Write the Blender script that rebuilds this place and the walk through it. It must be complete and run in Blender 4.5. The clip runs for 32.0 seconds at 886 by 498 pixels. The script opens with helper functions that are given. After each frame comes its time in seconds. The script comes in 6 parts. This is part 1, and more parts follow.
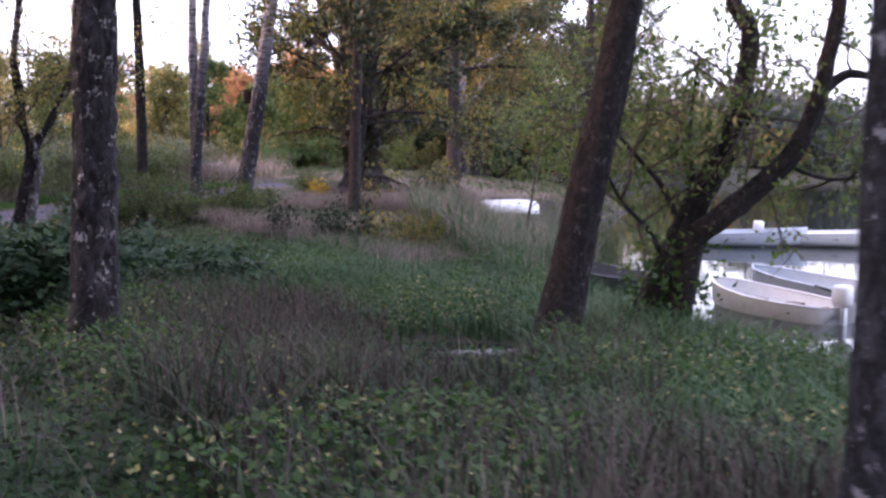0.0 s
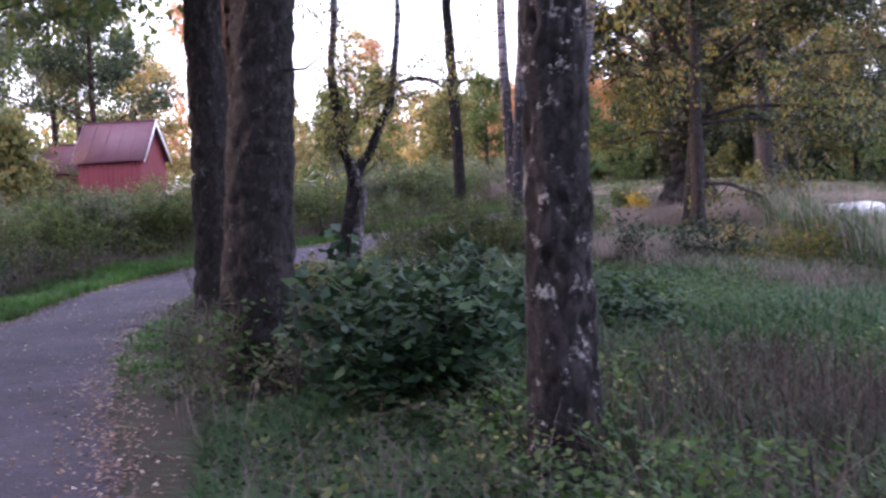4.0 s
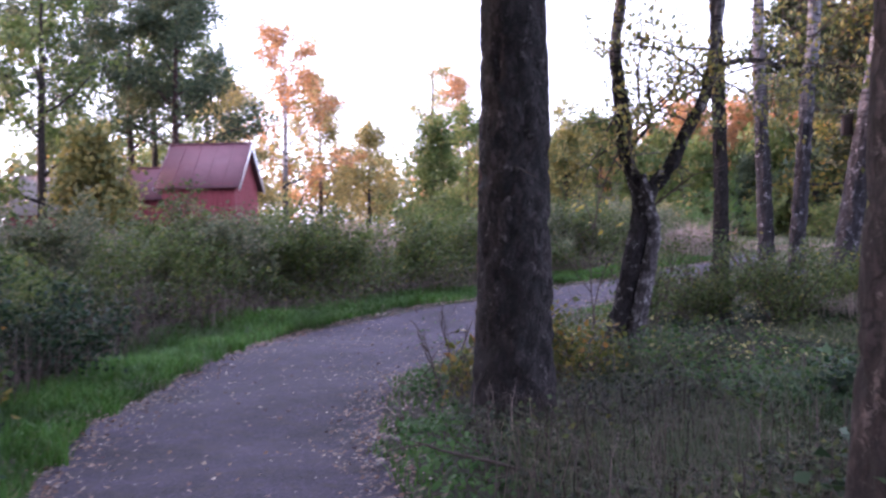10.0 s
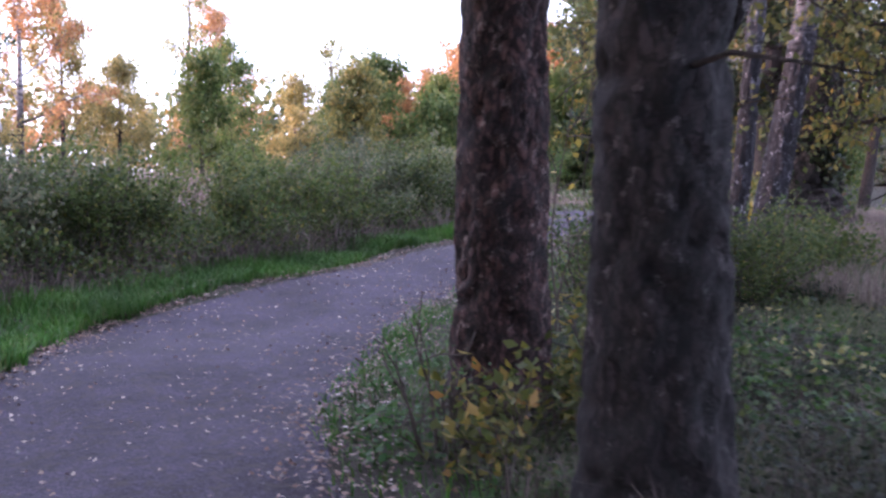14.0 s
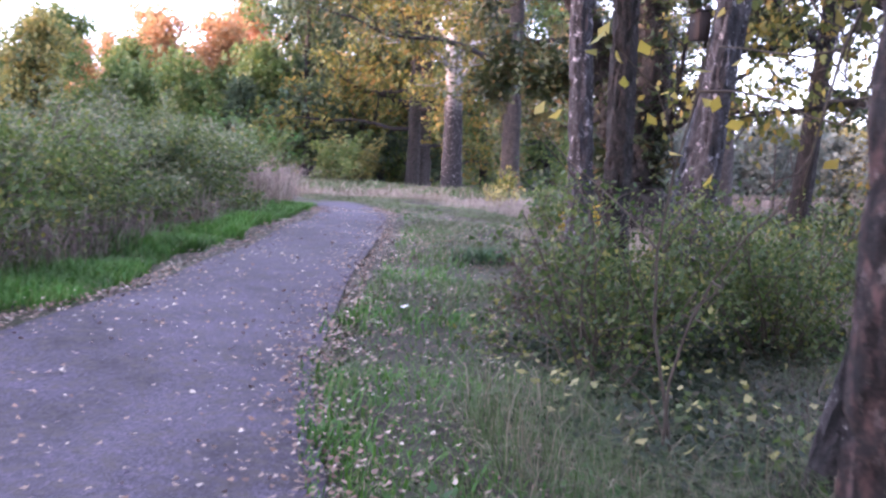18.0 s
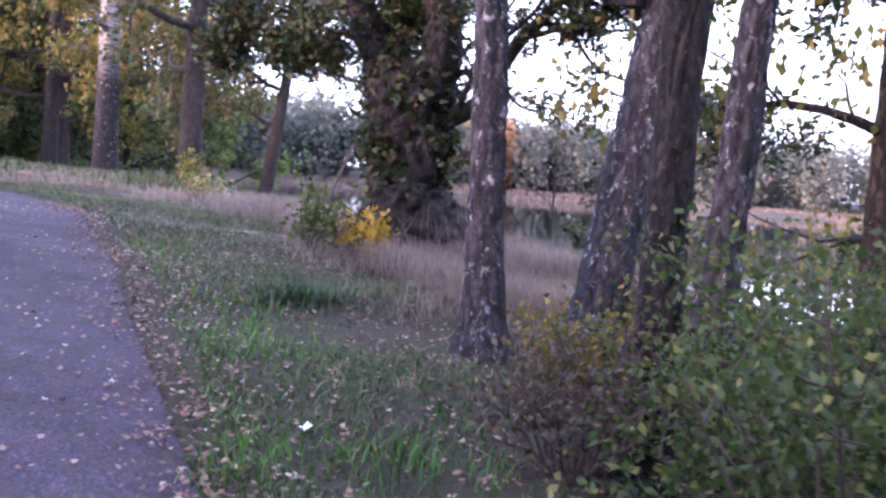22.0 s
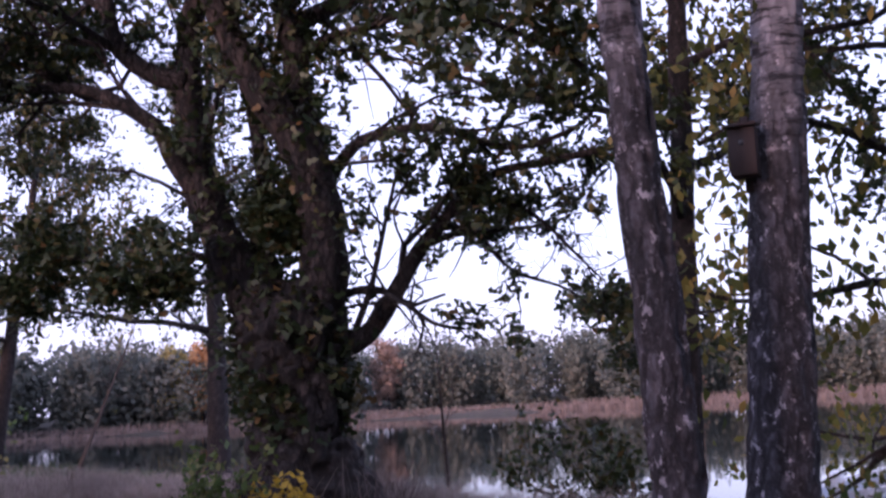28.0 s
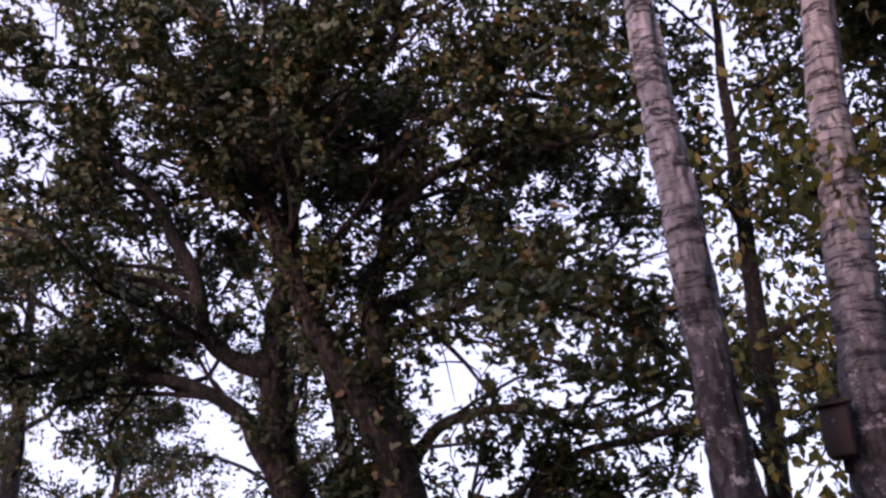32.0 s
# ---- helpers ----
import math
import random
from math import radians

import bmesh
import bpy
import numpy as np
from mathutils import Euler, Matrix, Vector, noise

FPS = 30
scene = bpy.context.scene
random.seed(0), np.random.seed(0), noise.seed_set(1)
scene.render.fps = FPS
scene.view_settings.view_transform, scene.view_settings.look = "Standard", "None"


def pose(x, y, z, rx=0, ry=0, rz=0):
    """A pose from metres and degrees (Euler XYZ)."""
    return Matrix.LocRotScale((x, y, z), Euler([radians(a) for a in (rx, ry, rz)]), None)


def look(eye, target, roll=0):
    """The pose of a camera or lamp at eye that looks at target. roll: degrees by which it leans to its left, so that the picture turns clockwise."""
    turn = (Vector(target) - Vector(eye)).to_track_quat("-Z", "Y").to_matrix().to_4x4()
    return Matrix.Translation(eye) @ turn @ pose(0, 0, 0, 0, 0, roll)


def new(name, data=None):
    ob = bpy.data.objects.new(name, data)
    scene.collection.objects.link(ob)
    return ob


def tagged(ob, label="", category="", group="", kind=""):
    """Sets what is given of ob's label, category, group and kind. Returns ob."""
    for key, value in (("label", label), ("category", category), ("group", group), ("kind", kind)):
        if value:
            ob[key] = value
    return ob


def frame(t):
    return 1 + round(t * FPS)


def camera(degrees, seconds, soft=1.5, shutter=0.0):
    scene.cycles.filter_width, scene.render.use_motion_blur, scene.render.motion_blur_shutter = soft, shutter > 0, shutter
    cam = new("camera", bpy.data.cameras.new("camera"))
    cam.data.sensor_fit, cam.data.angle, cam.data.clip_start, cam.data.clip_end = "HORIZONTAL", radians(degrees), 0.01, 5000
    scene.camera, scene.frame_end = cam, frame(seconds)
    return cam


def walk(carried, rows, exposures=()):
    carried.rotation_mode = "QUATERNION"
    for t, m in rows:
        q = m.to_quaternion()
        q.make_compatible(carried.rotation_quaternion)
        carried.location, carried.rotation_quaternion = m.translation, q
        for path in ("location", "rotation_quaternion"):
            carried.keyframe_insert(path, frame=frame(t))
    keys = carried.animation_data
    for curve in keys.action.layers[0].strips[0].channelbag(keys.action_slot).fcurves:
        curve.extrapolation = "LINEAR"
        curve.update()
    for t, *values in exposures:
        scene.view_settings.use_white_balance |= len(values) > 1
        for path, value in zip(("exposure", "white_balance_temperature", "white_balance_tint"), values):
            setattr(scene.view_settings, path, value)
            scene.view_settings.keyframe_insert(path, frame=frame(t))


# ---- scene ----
SOFT = 2.5
EXPOSURES = [(0.0, 2.3, 5700, 20), (3.0, 2.55, 5650, 19), (6.0, 2.55, 5450, 22), (7.5, 2.4, 5450, 22), (9.0, 2.5, 5450, 22), (13.0, 2.45, 5350, 20), (15.0, 2.55, 5350, 19), (17.0, 2.95, 5400, 18), (18.0, 3.15, 5350, 18), (19.0, 3.0, 5350, 19), (22.0, 2.75, 5200, 24), (25.0, 2.05, 5200, 26), (28.0, 1.1, 5250, 28), (31.0, 0.75, 5450, 24), (32.0, 0.9, 5600, 22)]
LENS = 46.15
cam = camera(LENS, 32.0, soft=SOFT, shutter=0.5)
PATH = [
    (0, (3.59, -11.584, 1.642), (4.423, -9.773, 1.474), 0.6),
    (0.5, (3.493, -10.963, 1.62), (4.331, -9.156, 1.441), 0.6),
    (1, (3.505, -10.343, 1.594), (4.331, -8.53, 1.414), -0.5),
    (1.5, (3.445, -9.837, 1.569), (4.266, -8.021, 1.405), -1.3),
    (2, (3.375, -9.433, 1.585), (4.201, -7.618, 1.437), -0.7),
    (2.5, (3.308, -9.074, 1.591), (4.088, -7.238, 1.448), -0.8),
    (3, (3.183, -8.757, 1.598), (3.836, -6.872, 1.45), -0.9),
    (3.5, (3.083, -8.422, 1.609), (3.53, -6.478, 1.472), -2.8),
    (5.5, (2.266, -7.100, 1.531), (2.510, -5.117, 1.427), -3.1),
    (6, (1.954, -6.552, 1.538), (1.960, -4.552, 1.548), -2.6),
    (6.5, (1.753, -6.011, 1.525), (1.717, -4.012, 1.568), -2.3),
    (7, (1.594, -5.502, 1.531), (1.587, -3.502, 1.524), -2.3),
    (7.5, (1.381, -5.059, 1.522), (1.463, -3.061, 1.480), -1.9),
    (8, (1.203, -4.596, 1.521), (1.348, -2.602, 1.472), -1.5),
    (8.5, (1.102, -4.041, 1.517), (1.244, -2.046, 1.467), -1.4),
    (9, (1.000, -3.509, 1.506), (1.126, -1.513, 1.457), -1.1),
    (9.5, (0.919, -2.922, 1.484), (1.095, -0.930, 1.439), -0.8),
    (10, (0.870, -2.285, 1.454), (1.170, -0.308, 1.428), -0.7),
    (10.5, (0.817, -1.661, 1.405), (1.213, 0.300, 1.410), -0.8),
    (11, (0.747, -1.165, 1.378), (1.279, 0.763, 1.372), -0.8),
    (11.5, (0.626, -0.69, 1.359), (1.27, 1.204, 1.337), -0.8),
    (12, (0.483, -0.181, 1.348), (1.204, 1.684, 1.309), -0.6),
    (12.5, (0.39, 0.343, 1.349), (1.144, 2.195, 1.292), -0.3),
    (13, (0.301, 0.822, 1.411), (1.074, 2.665, 1.334), 0.0),
    (13.5, (0.261, 1.331, 1.455), (1.04, 3.17, 1.355), 0.1),
    (14, (0.23, 1.965, 1.49), (1.004, 3.805, 1.364), 0.0),
    (14.5, (0.155, 2.698, 1.487), (0.923, 4.541, 1.359), 0.3),
    (16.5, (-0.099, 5.018, 1.437), (0.963, 6.708, 1.303), 0.8),
    (17, (-0.001, 5.54, 1.414), (1.166, 7.156, 1.246), 0.8),
    (17.5, (0.237, 6.102, 1.411), (1.483, 7.659, 1.25), 1.7),
    (18, (0.442, 6.646, 1.433), (1.766, 8.138, 1.295), 2.4),
    (18.5, (0.622, 7.218, 1.456), (2.015, 8.647, 1.328), 2.9),
    (19, (0.775, 7.778, 1.467), (2.239, 9.132, 1.322), 3.4),
    (19.5, (0.929, 8.244, 1.489), (2.453, 9.528, 1.32), 3.3),
    (20, (1.12, 8.752, 1.513), (2.703, 9.962, 1.332), 3.7),
    (20.5, (1.322, 9.251, 1.522), (2.959, 10.39, 1.373), 4.0),
    (21, (1.483, 9.712, 1.547), (3.173, 10.775, 1.422), 4.3),
    (21.5, (1.681, 10.179, 1.554), (3.417, 11.164, 1.419), 4.4),
    (22, (1.959, 10.689, 1.558), (3.733, 11.602, 1.423), 4.3),
    (22.5, (2.203, 11.17, 1.567), (4.015, 12.007, 1.435), 3.7),
    (23, (2.406, 11.624, 1.578), (4.257, 12.371, 1.448), 3.0),
    (23.5, (2.626, 12.055, 1.6), (4.509, 12.716, 1.464), 2.3),
    (24, (2.875, 12.487, 1.636), (4.768, 13.12, 1.505), 1.1),
    (24.5, (3.07, 12.885, 1.691), (4.972, 13.497, 1.601), -0.1),
    (25, (3.268, 13.216, 1.732), (5.182, 13.796, 1.711), -1.1),
    (25.5, (3.447, 13.518, 1.737), (5.38, 14.026, 1.808), -1.6),
    (27.5, (3.349, 13.954, 1.719), (5.303, 14.316, 1.947), -3.0),
    (28, (3.373, 13.955, 1.734), (5.319, 14.315, 2.023), -3.0),
    (28.5, (3.370, 13.958, 1.750), (5.303, 14.317, 2.116), -3.1),
    (29, (3.367, 13.952, 1.759), (5.283, 14.315, 2.204), -3.2),
    (29.5, (3.356, 13.950, 1.777), (5.252, 14.319, 2.297), -3.3),
    (30, (3.377, 13.951, 1.793), (5.249, 14.328, 2.387), -3.2),
    (30.5, (3.337, 13.972, 1.800), (5.184, 14.354, 2.463), -3.4),
    (31, (3.315, 13.963, 1.786), (5.133, 14.363, 2.517), -3.5),
    (31.5, (3.316, 13.971, 1.794), (5.112, 14.389, 2.568), -3.5),
    (32, (3.302, 13.963, 1.792), (5.080, 14.408, 2.593), -3.6),
]
walk(cam, [(t, look(eye, target, roll)) for t, eye, target, roll in PATH], EXPOSURES)

# ---- light: dusk under a pale sky, the last glow low in the north-west ----
SUN_AZ = radians(-62.0)
world = bpy.data.worlds.new("dusk_sky")
scene.world = world
world.use_nodes = True
wn, wl = world.node_tree.nodes, world.node_tree.links
sky = wn.new("ShaderNodeTexSky")
sky.sky_type, sky.sun_disc = "NISHITA", False
sky.sun_elevation, sky.sun_rotation = radians(9.0), SUN_AZ
sky.altitude, sky.air_density, sky.dust_density, sky.ozone_density = 0.0, 1.0, 3.0, 1.0
veil = wn.new("ShaderNodeMix")  # thin high cloud that pales the whole sky
veil.data_type = "RGBA"
veil.inputs[0].default_value = 0.62
veil.inputs[7].default_value = (5.4, 4.95, 5.6, 1)
wl.new(sky.outputs[0], veil.inputs[6])
wl.new(veil.outputs[2], wn["Background"].inputs[0])
wn["Background"].inputs[1].default_value = 0.15
sun = new("sun", bpy.data.lights.new("sun", "SUN"))
sun.data.energy, sun.data.angle, sun.data.color = 2.6, radians(10), (1.0, 0.6, 0.44)
sun.matrix_world = look((0, 0, 0), (-math.sin(SUN_AZ) * math.cos(radians(9)), -math.cos(SUN_AZ) * math.cos(radians(9)), -math.sin(radians(9))))
tagged(sun, kind="structure")

# ---- mesh helpers ----


def raw_mesh(name, verts, faces, mats, face_mat=None, smooth=False):
    """A mesh from an array of corners and an array of equal faces (or a list of such arrays)."""
    groups = [np.asarray(f, int) for f in (faces if isinstance(faces, list) else [faces]) if len(f)]
    me = bpy.data.meshes.new(name)
    verts = np.asarray(verts, np.float32)
    me.vertices.add(len(verts))
    me.vertices.foreach_set("co", verts.ravel())
    loops = np.concatenate([g.ravel() for g in groups])
    totals = np.concatenate([np.full(len(g), g.shape[1]) for g in groups])
    me.loops.add(len(loops))
    me.loops.foreach_set("vertex_index", loops.astype(np.int32))
    me.polygons.add(len(totals))
    me.polygons.foreach_set("loop_start", np.r_[0, np.cumsum(totals)[:-1]].astype(np.int32))
    me.polygons.foreach_set("loop_total", totals.astype(np.int32))
    if face_mat is not None:
        me.polygons.foreach_set("material_index", np.asarray(face_mat, np.int32))
    if smooth:
        me.polygons.foreach_set("use_smooth", np.ones(len(totals), bool))
    for m in mats if isinstance(mats, (list, tuple)) else [mats]:
        me.materials.append(m)
    me.update(calc_edges=True)
    me.validate()
    return me


def part(name, data, parent, label="", m=None):
    """One mesh object under a thing or under a part of it."""
    ob = new(name, data)
    ob.parent = parent
    if m is not None:
        ob.matrix_basis = m
    return tagged(ob, label)


def thing(name, x, y, z, label, category, group="", rz=0.0):
    ob = new(name)
    ob.matrix_basis = pose(x, y, z, 0, 0, rz)
    return tagged(ob, label, category, group)


class Build:
    """Collects corners and faces (quads and triangles) of one mesh."""

    def __init__(self):
        self.v, self.q, self.t, self.n = [], [], [], 0

    def add(self, verts, quads=(), tris=()):
        if len(quads):
            self.q.append(np.asarray(quads, int) + self.n)
        if len(tris):
            self.t.append(np.asarray(tris, int) + self.n)
        self.v.append(np.asarray(verts, float))
        self.n += len(verts)
        return self

    def tube(self, pts, radii, sides=8, ridge=0.0, seed=0, cap=True, furrow=0.0):
        pts, radii = np.asarray(pts, float), np.asarray(radii, float)
        d = np.gradient(pts, axis=0)
        d /= np.linalg.norm(d, axis=1)[:, None] + 1e-9
        side = np.cross(d, np.where(np.abs(d[:, 2:3]) > 0.9, [[1.0, 0.0, 0.0]], [[0.0, 0.0, 1.0]]))
        side /= np.linalg.norm(side, axis=1)[:, None]
        for i in range(1, len(side)):
            s = side[i - 1] - d[i] * (side[i - 1] @ d[i])
            side[i] = s / (np.linalg.norm(s) + 1e-9)
        other = np.cross(d, side)
        a = np.arange(sides) * 2 * np.pi / sides
        r = np.repeat(radii[:, None], sides, 1)
        if ridge:
            g = np.random.default_rng(seed)
            r = r * (1 + ridge * (g.random((1, sides)) - 0.5) + ridge * 0.9 * (g.random(r.shape) - 0.5))
        if furrow:
            g = np.random.default_rng(seed + 99)
            run = np.r_[0, np.cumsum(np.linalg.norm(np.diff(pts, axis=0), axis=1))]
            for step, cols, amp in ((0.5, 7, 0.4), (0.15, 21, 0.8), (0.07, 31, 1.0)):
                grid = g.random((int(run[-1] / step) + 3, cols))
                u, w = np.arange(sides) / sides * cols, run / step
                i0, j0 = w.astype(int), u.astype(int)
                fi, fj = (w - i0)[:, None], (u - j0)[None]
                a0, a1 = grid[i0][:, j0 % cols], grid[i0][:, (j0 + 1) % cols]
                b0, b1 = grid[i0 + 1][:, j0 % cols], grid[i0 + 1][:, (j0 + 1) % cols]
                plate = (a0 * (1 - fj) + a1 * fj) * (1 - fi) + (b0 * (1 - fj) + b1 * fj) * fi
                r = r + furrow * amp * (np.clip(plate * 2.4 - 0.35, 0, 1) - 0.7)
        ring = pts[:, None] + r[..., None] * (np.cos(a)[None, :, None] * side[:, None] + np.sin(a)[None, :, None] * other[:, None])
        n, k = len(pts), sides
        i, j = np.meshgrid(np.arange(n - 1), np.arange(k), indexing="ij")
        quads = np.stack([i * k + j, i * k + (j + 1) % k, (i + 1) * k + (j + 1) % k, (i + 1) * k + j], -1).reshape(-1, 4)
        verts, tris = ring.reshape(-1, 3), []
        if cap:
            verts = np.vstack([verts, pts[-1:], pts[:1]])
            top, j = (n - 1) * k, np.arange(k)
            tris = np.vstack([np.stack([top + j, top + (j + 1) % k, np.full(k, n * k)], -1), np.stack([(j + 1) % k, j, np.full(k, n * k + 1)], -1)])
        return self.add(verts, quads, tris)

    def box(self, lo, hi, bevel=0.0, m=None):
        (x0, y0, z0), (x1, y1, z1), b = lo, hi, bevel
        bm = bmesh.new()
        bmesh.ops.create_cube(bm, size=1.0)
        for v in bm.verts:
            v.co = Vector((x0 if v.co.x < 0 else x1, y0 if v.co.y < 0 else y1, z0 if v.co.z < 0 else z1))
        if b:
            bmesh.ops.bevel(bm, geom=bm.edges[:], offset=b, segments=1, affect="EDGES")
        bmesh.ops.triangulate(bm, faces=bm.faces[:])
        co = np.array([tuple(v.co) for v in bm.verts])
        if m is not None:
            co = co @ np.array(m.to_3x3()).T + np.array(m.translation)
        f = [[v.index for v in face.verts] for face in bm.faces]
        bm.free()
        return self.add(co, (), f)

    def mesh(self, name, mats, smooth=False):
        faces = [np.concatenate(g) for g in (self.q, self.t) if g]
        return raw_mesh(name, np.concatenate(self.v), faces, mats, smooth=smooth)


def leaf_quads(centres, size, rng, flat=0.0, ratio=0.6, droop=0.0):
    """Folded leaf blades round the given centres: corners and quads."""
    n = len(centres)
    size = np.broadcast_to(np.asarray(size, float), n) * (0.65 + 0.7 * rng.random(n))
    yaw, tilt, spin = rng.random(n) * 2 * np.pi, (rng.random(n) - 0.5) * np.pi * (1 - flat), (rng.random(n) - 0.5) * np.pi * (1 - flat)
    along = np.stack([np.cos(yaw) * np.cos(tilt), np.sin(yaw) * np.cos(tilt), np.sin(tilt) - droop], -1)
    along /= np.linalg.norm(along, axis=1)[:, None]
    flatside = np.stack([-np.sin(yaw), np.cos(yaw), 0 * yaw], -1)
    nrm = np.cross(along, flatside)
    side = flatside * np.cos(spin)[:, None] + nrm * np.sin(spin)[:, None]
    up = np.cross(side, along)
    h, w = size[:, None] * 0.5, size[:, None] * 0.5 * ratio
    fold = up * size[:, None] * 0.12
    v = np.stack([centres - along * h, centres + side * w + fold - along * h * 0.1, centres + along * h, centres - side * w + fold - along * h * 0.1], 1)
    return v.reshape(-1, 3), np.arange(4 * n).reshape(-1, 4)


OUTLINE = np.array([(-0.5, 0.0), (-0.12, 0.21), (0.02, 0.12), (0.3, 0.3), (0.5, 0.0), (0.3, -0.3), (0.02, -0.12), (-0.12, -0.21)])


def lobed_leaves(centres, size, rng):
    """Oak leaves, narrow at the stalk and lobed: corners and eight-cornered faces."""
    n = len(centres)
    sz = size * (0.6 + 0.7 * rng.random(n))[:, None, None]
    along = rng.normal(0, 1, (n, 3)) * (1, 1, 0.7)
    along /= np.linalg.norm(along, axis=1)[:, None]
    side = np.cross(along, rng.normal(0, 1, (n, 3)))
    side /= np.linalg.norm(side, axis=1)[:, None] + 1e-9
    bend = np.cross(along, side)
    v = centres[:, None] + sz * (along[:, None] * OUTLINE[None, :, :1] + side[:, None] * OUTLINE[None, :, 1:] + bend[:, None] * (np.abs(OUTLINE[:, 1]) * 0.5)[None, :, None])
    return v.reshape(-1, 3), np.arange(8 * n).reshape(-1, 8)


def tufted(tips, count, spread, rng, each=9, squash=0.8):
    """Leaf places gathered in tufts round the given twig points."""
    k = max(1, count // each)
    heart = tips[rng.integers(0, len(tips), k)] + rng.normal(0, spread * 0.75, (k, 3)) * (1, 1, squash)
    return heart[rng.integers(0, k, count)] + rng.normal(0, spread * 0.42, (count, 3))


# ---- the lie of the land ----
SHORE = np.array([(-60, 14), (-20, 11.2), (-3, 11.0), (0, 11.6), (3, 12.8), (8, 14.0), (11, 14.8), (13.5, 15.6), (15, 16.4), (18, 18.6), (20, 20.8), (23, 26.5), (27, 30.5), (31, 32), (36, 33), (42, 35), (48, 38), (56, 42), (64, 47), (72, 54), (80, 62), (95, 90), (110, 160)], float)
FAR = np.array([(-328.1, 46.0), (-152.1, 110.0), (-104.1, 142.0), (-48.1, 158.0), (-8.1, 164.4), (23.9, 161.2), (47.9, 154.8), (71.9, 138.8), (91.1, 119.6), (103.9, 94.0)], float)
RISE = np.array([(-60, 0.3), (-12, 0.14), (-5, 0.05), (-2, -0.05), (1, -0.1), (5, -0.05), (9, 0.0), (12, 0.1), (14, 0.3), (17, 0.48), (22, 0.68), (30, 0.85), (45, 0.95), (120, 1.6)], float)
WATER = -0.55


def land(x, y):
    """Height of the ground at x, y (arrays or numbers)."""
    x, y = np.asarray(x, float), np.asarray(y, float)
    near, far = np.interp(y, SHORE[:, 0], SHORE[:, 1]) - x, x - np.interp(y, FAR[:, 0], FAR[:, 1])
    base = np.interp(y, RISE[:, 0], RISE[:, 1]) + 0.02 * np.sin(x * 1.7 + 0.6 * y) + 0.02 * np.sin(y * 2.1 - x)
    base = base - 0.25 * np.clip((x - 4.5) / 6, 0, 1) * np.clip((11 - y) / 4, 0, 1)
    base = base - 0.8 * np.clip((9 - near) / 9, 0, 1) * np.clip((y - 19) / 5, 0, 1)
    hill = 0.3 + 2.2 * np.clip((far - 3) / 60, 0, 1)
    s = np.clip((np.maximum(near, far) + 2.0) / 3.6, 0, 1)
    s = s * s * (3 - 2 * s)
    return -1.6 + (np.where(near > far, base, hill) + 1.6) * s


def ground_z(x, y):
    return float(land(x, y))


PATH_L = np.array([(2.2, -22), (1.6, -14), (0.9, -8), (0.15, -3), (-0.35, 1), (-0.7, 4.5), (-0.6, 7), (-0.2, 9.2), (0.45, 11.2), (1.6, 12.8), (3.5, 14.25), (5.1, 15.8), (7.45, 18.2), (10.9, 21.9), (11.6, 22.8), (12.2, 23.6), (12.7, 24.4), (13.1, 25.2)], float)
PATH_R = np.array([(5.4, -22), (4.5, -14), (3.3, -8), (2.35, -3), (1.75, 1), (1.55, 4.5), (1.75, 7), (2.4, 9.0), (3.35, 10.75), (4.3, 12.2), (5.5, 13.7), (7.35, 15.85), (9.6, 18.35), (12.8, 22.2), (13.35, 23.0), (13.75, 23.7), (14.05, 24.4), (14.2, 25.2)], float)


def smooth_line(p, n=12):
    """A Catmull-Rom line through the given points."""
    out = []
    q = np.vstack([2 * p[0] - p[1], p, 2 * p[-1] - p[-2]])
    for i in range(1, len(q) - 2):
        a, b, c, d = q[i - 1 : i + 3]
        for s in np.arange(n) / n:
            out.append(0.5 * (2 * b + (c - a) * s + (2 * a - 5 * b + 4 * c - d) * s * s + (3 * b - a - 3 * c + d) * s**3))
    return np.array(out + [p[-1]])


LINE_L, LINE_R = smooth_line(PATH_L), smooth_line(PATH_R)


def beside(x, y):
    """How far a place lies outside the path's edges (negative: on the path), and on which side (-1 left, 1 right)."""
    p = np.stack([np.ravel(x), np.ravel(y)], -1)
    mid = (LINE_L + LINE_R) / 2
    half = np.linalg.norm(LINE_R - LINE_L, axis=1) / 2
    along = np.gradient(mid, axis=0)
    along /= np.linalg.norm(along, axis=1)[:, None]
    d = np.empty(len(p))
    s = np.empty(len(p))
    for k in range(0, len(p), 20000):
        off = p[k : k + 20000, None] - mid[None]
        i = (off**2).sum(-1).argmin(1)
        o = off[np.arange(len(i)), i]
        cross = along[i, 1] * o[:, 0] - along[i, 0] * o[:, 1]
        d[k : k + 20000] = np.abs(cross) - half[i]
        far = np.linalg.norm(o, axis=1) - half[i]
        d[k : k + 20000] = np.maximum(d[k : k + 20000], np.where(np.linalg.norm(o, axis=1) > np.abs(cross) + 2, far, -9))
        s[k : k + 20000] = np.sign(cross)
    return d, s

# ---- materials ----
def node_mat(name):
    m = bpy.data.materials.new(name)
    m.use_nodes = True
    n, l = m.node_tree.nodes, m.node_tree.links
    return m, n, l, n["Principled BSDF"]


def ramp(n, stops):
    r = n.new("ShaderNodeValToRGB")
    while len(r.color_ramp.elements) < len(stops):
        r.color_ramp.elements.new(0.5)
    for e, (p, c) in zip(r.color_ramp.elements, stops):
        e.position, e.color = p, (*c, 1)
    return r


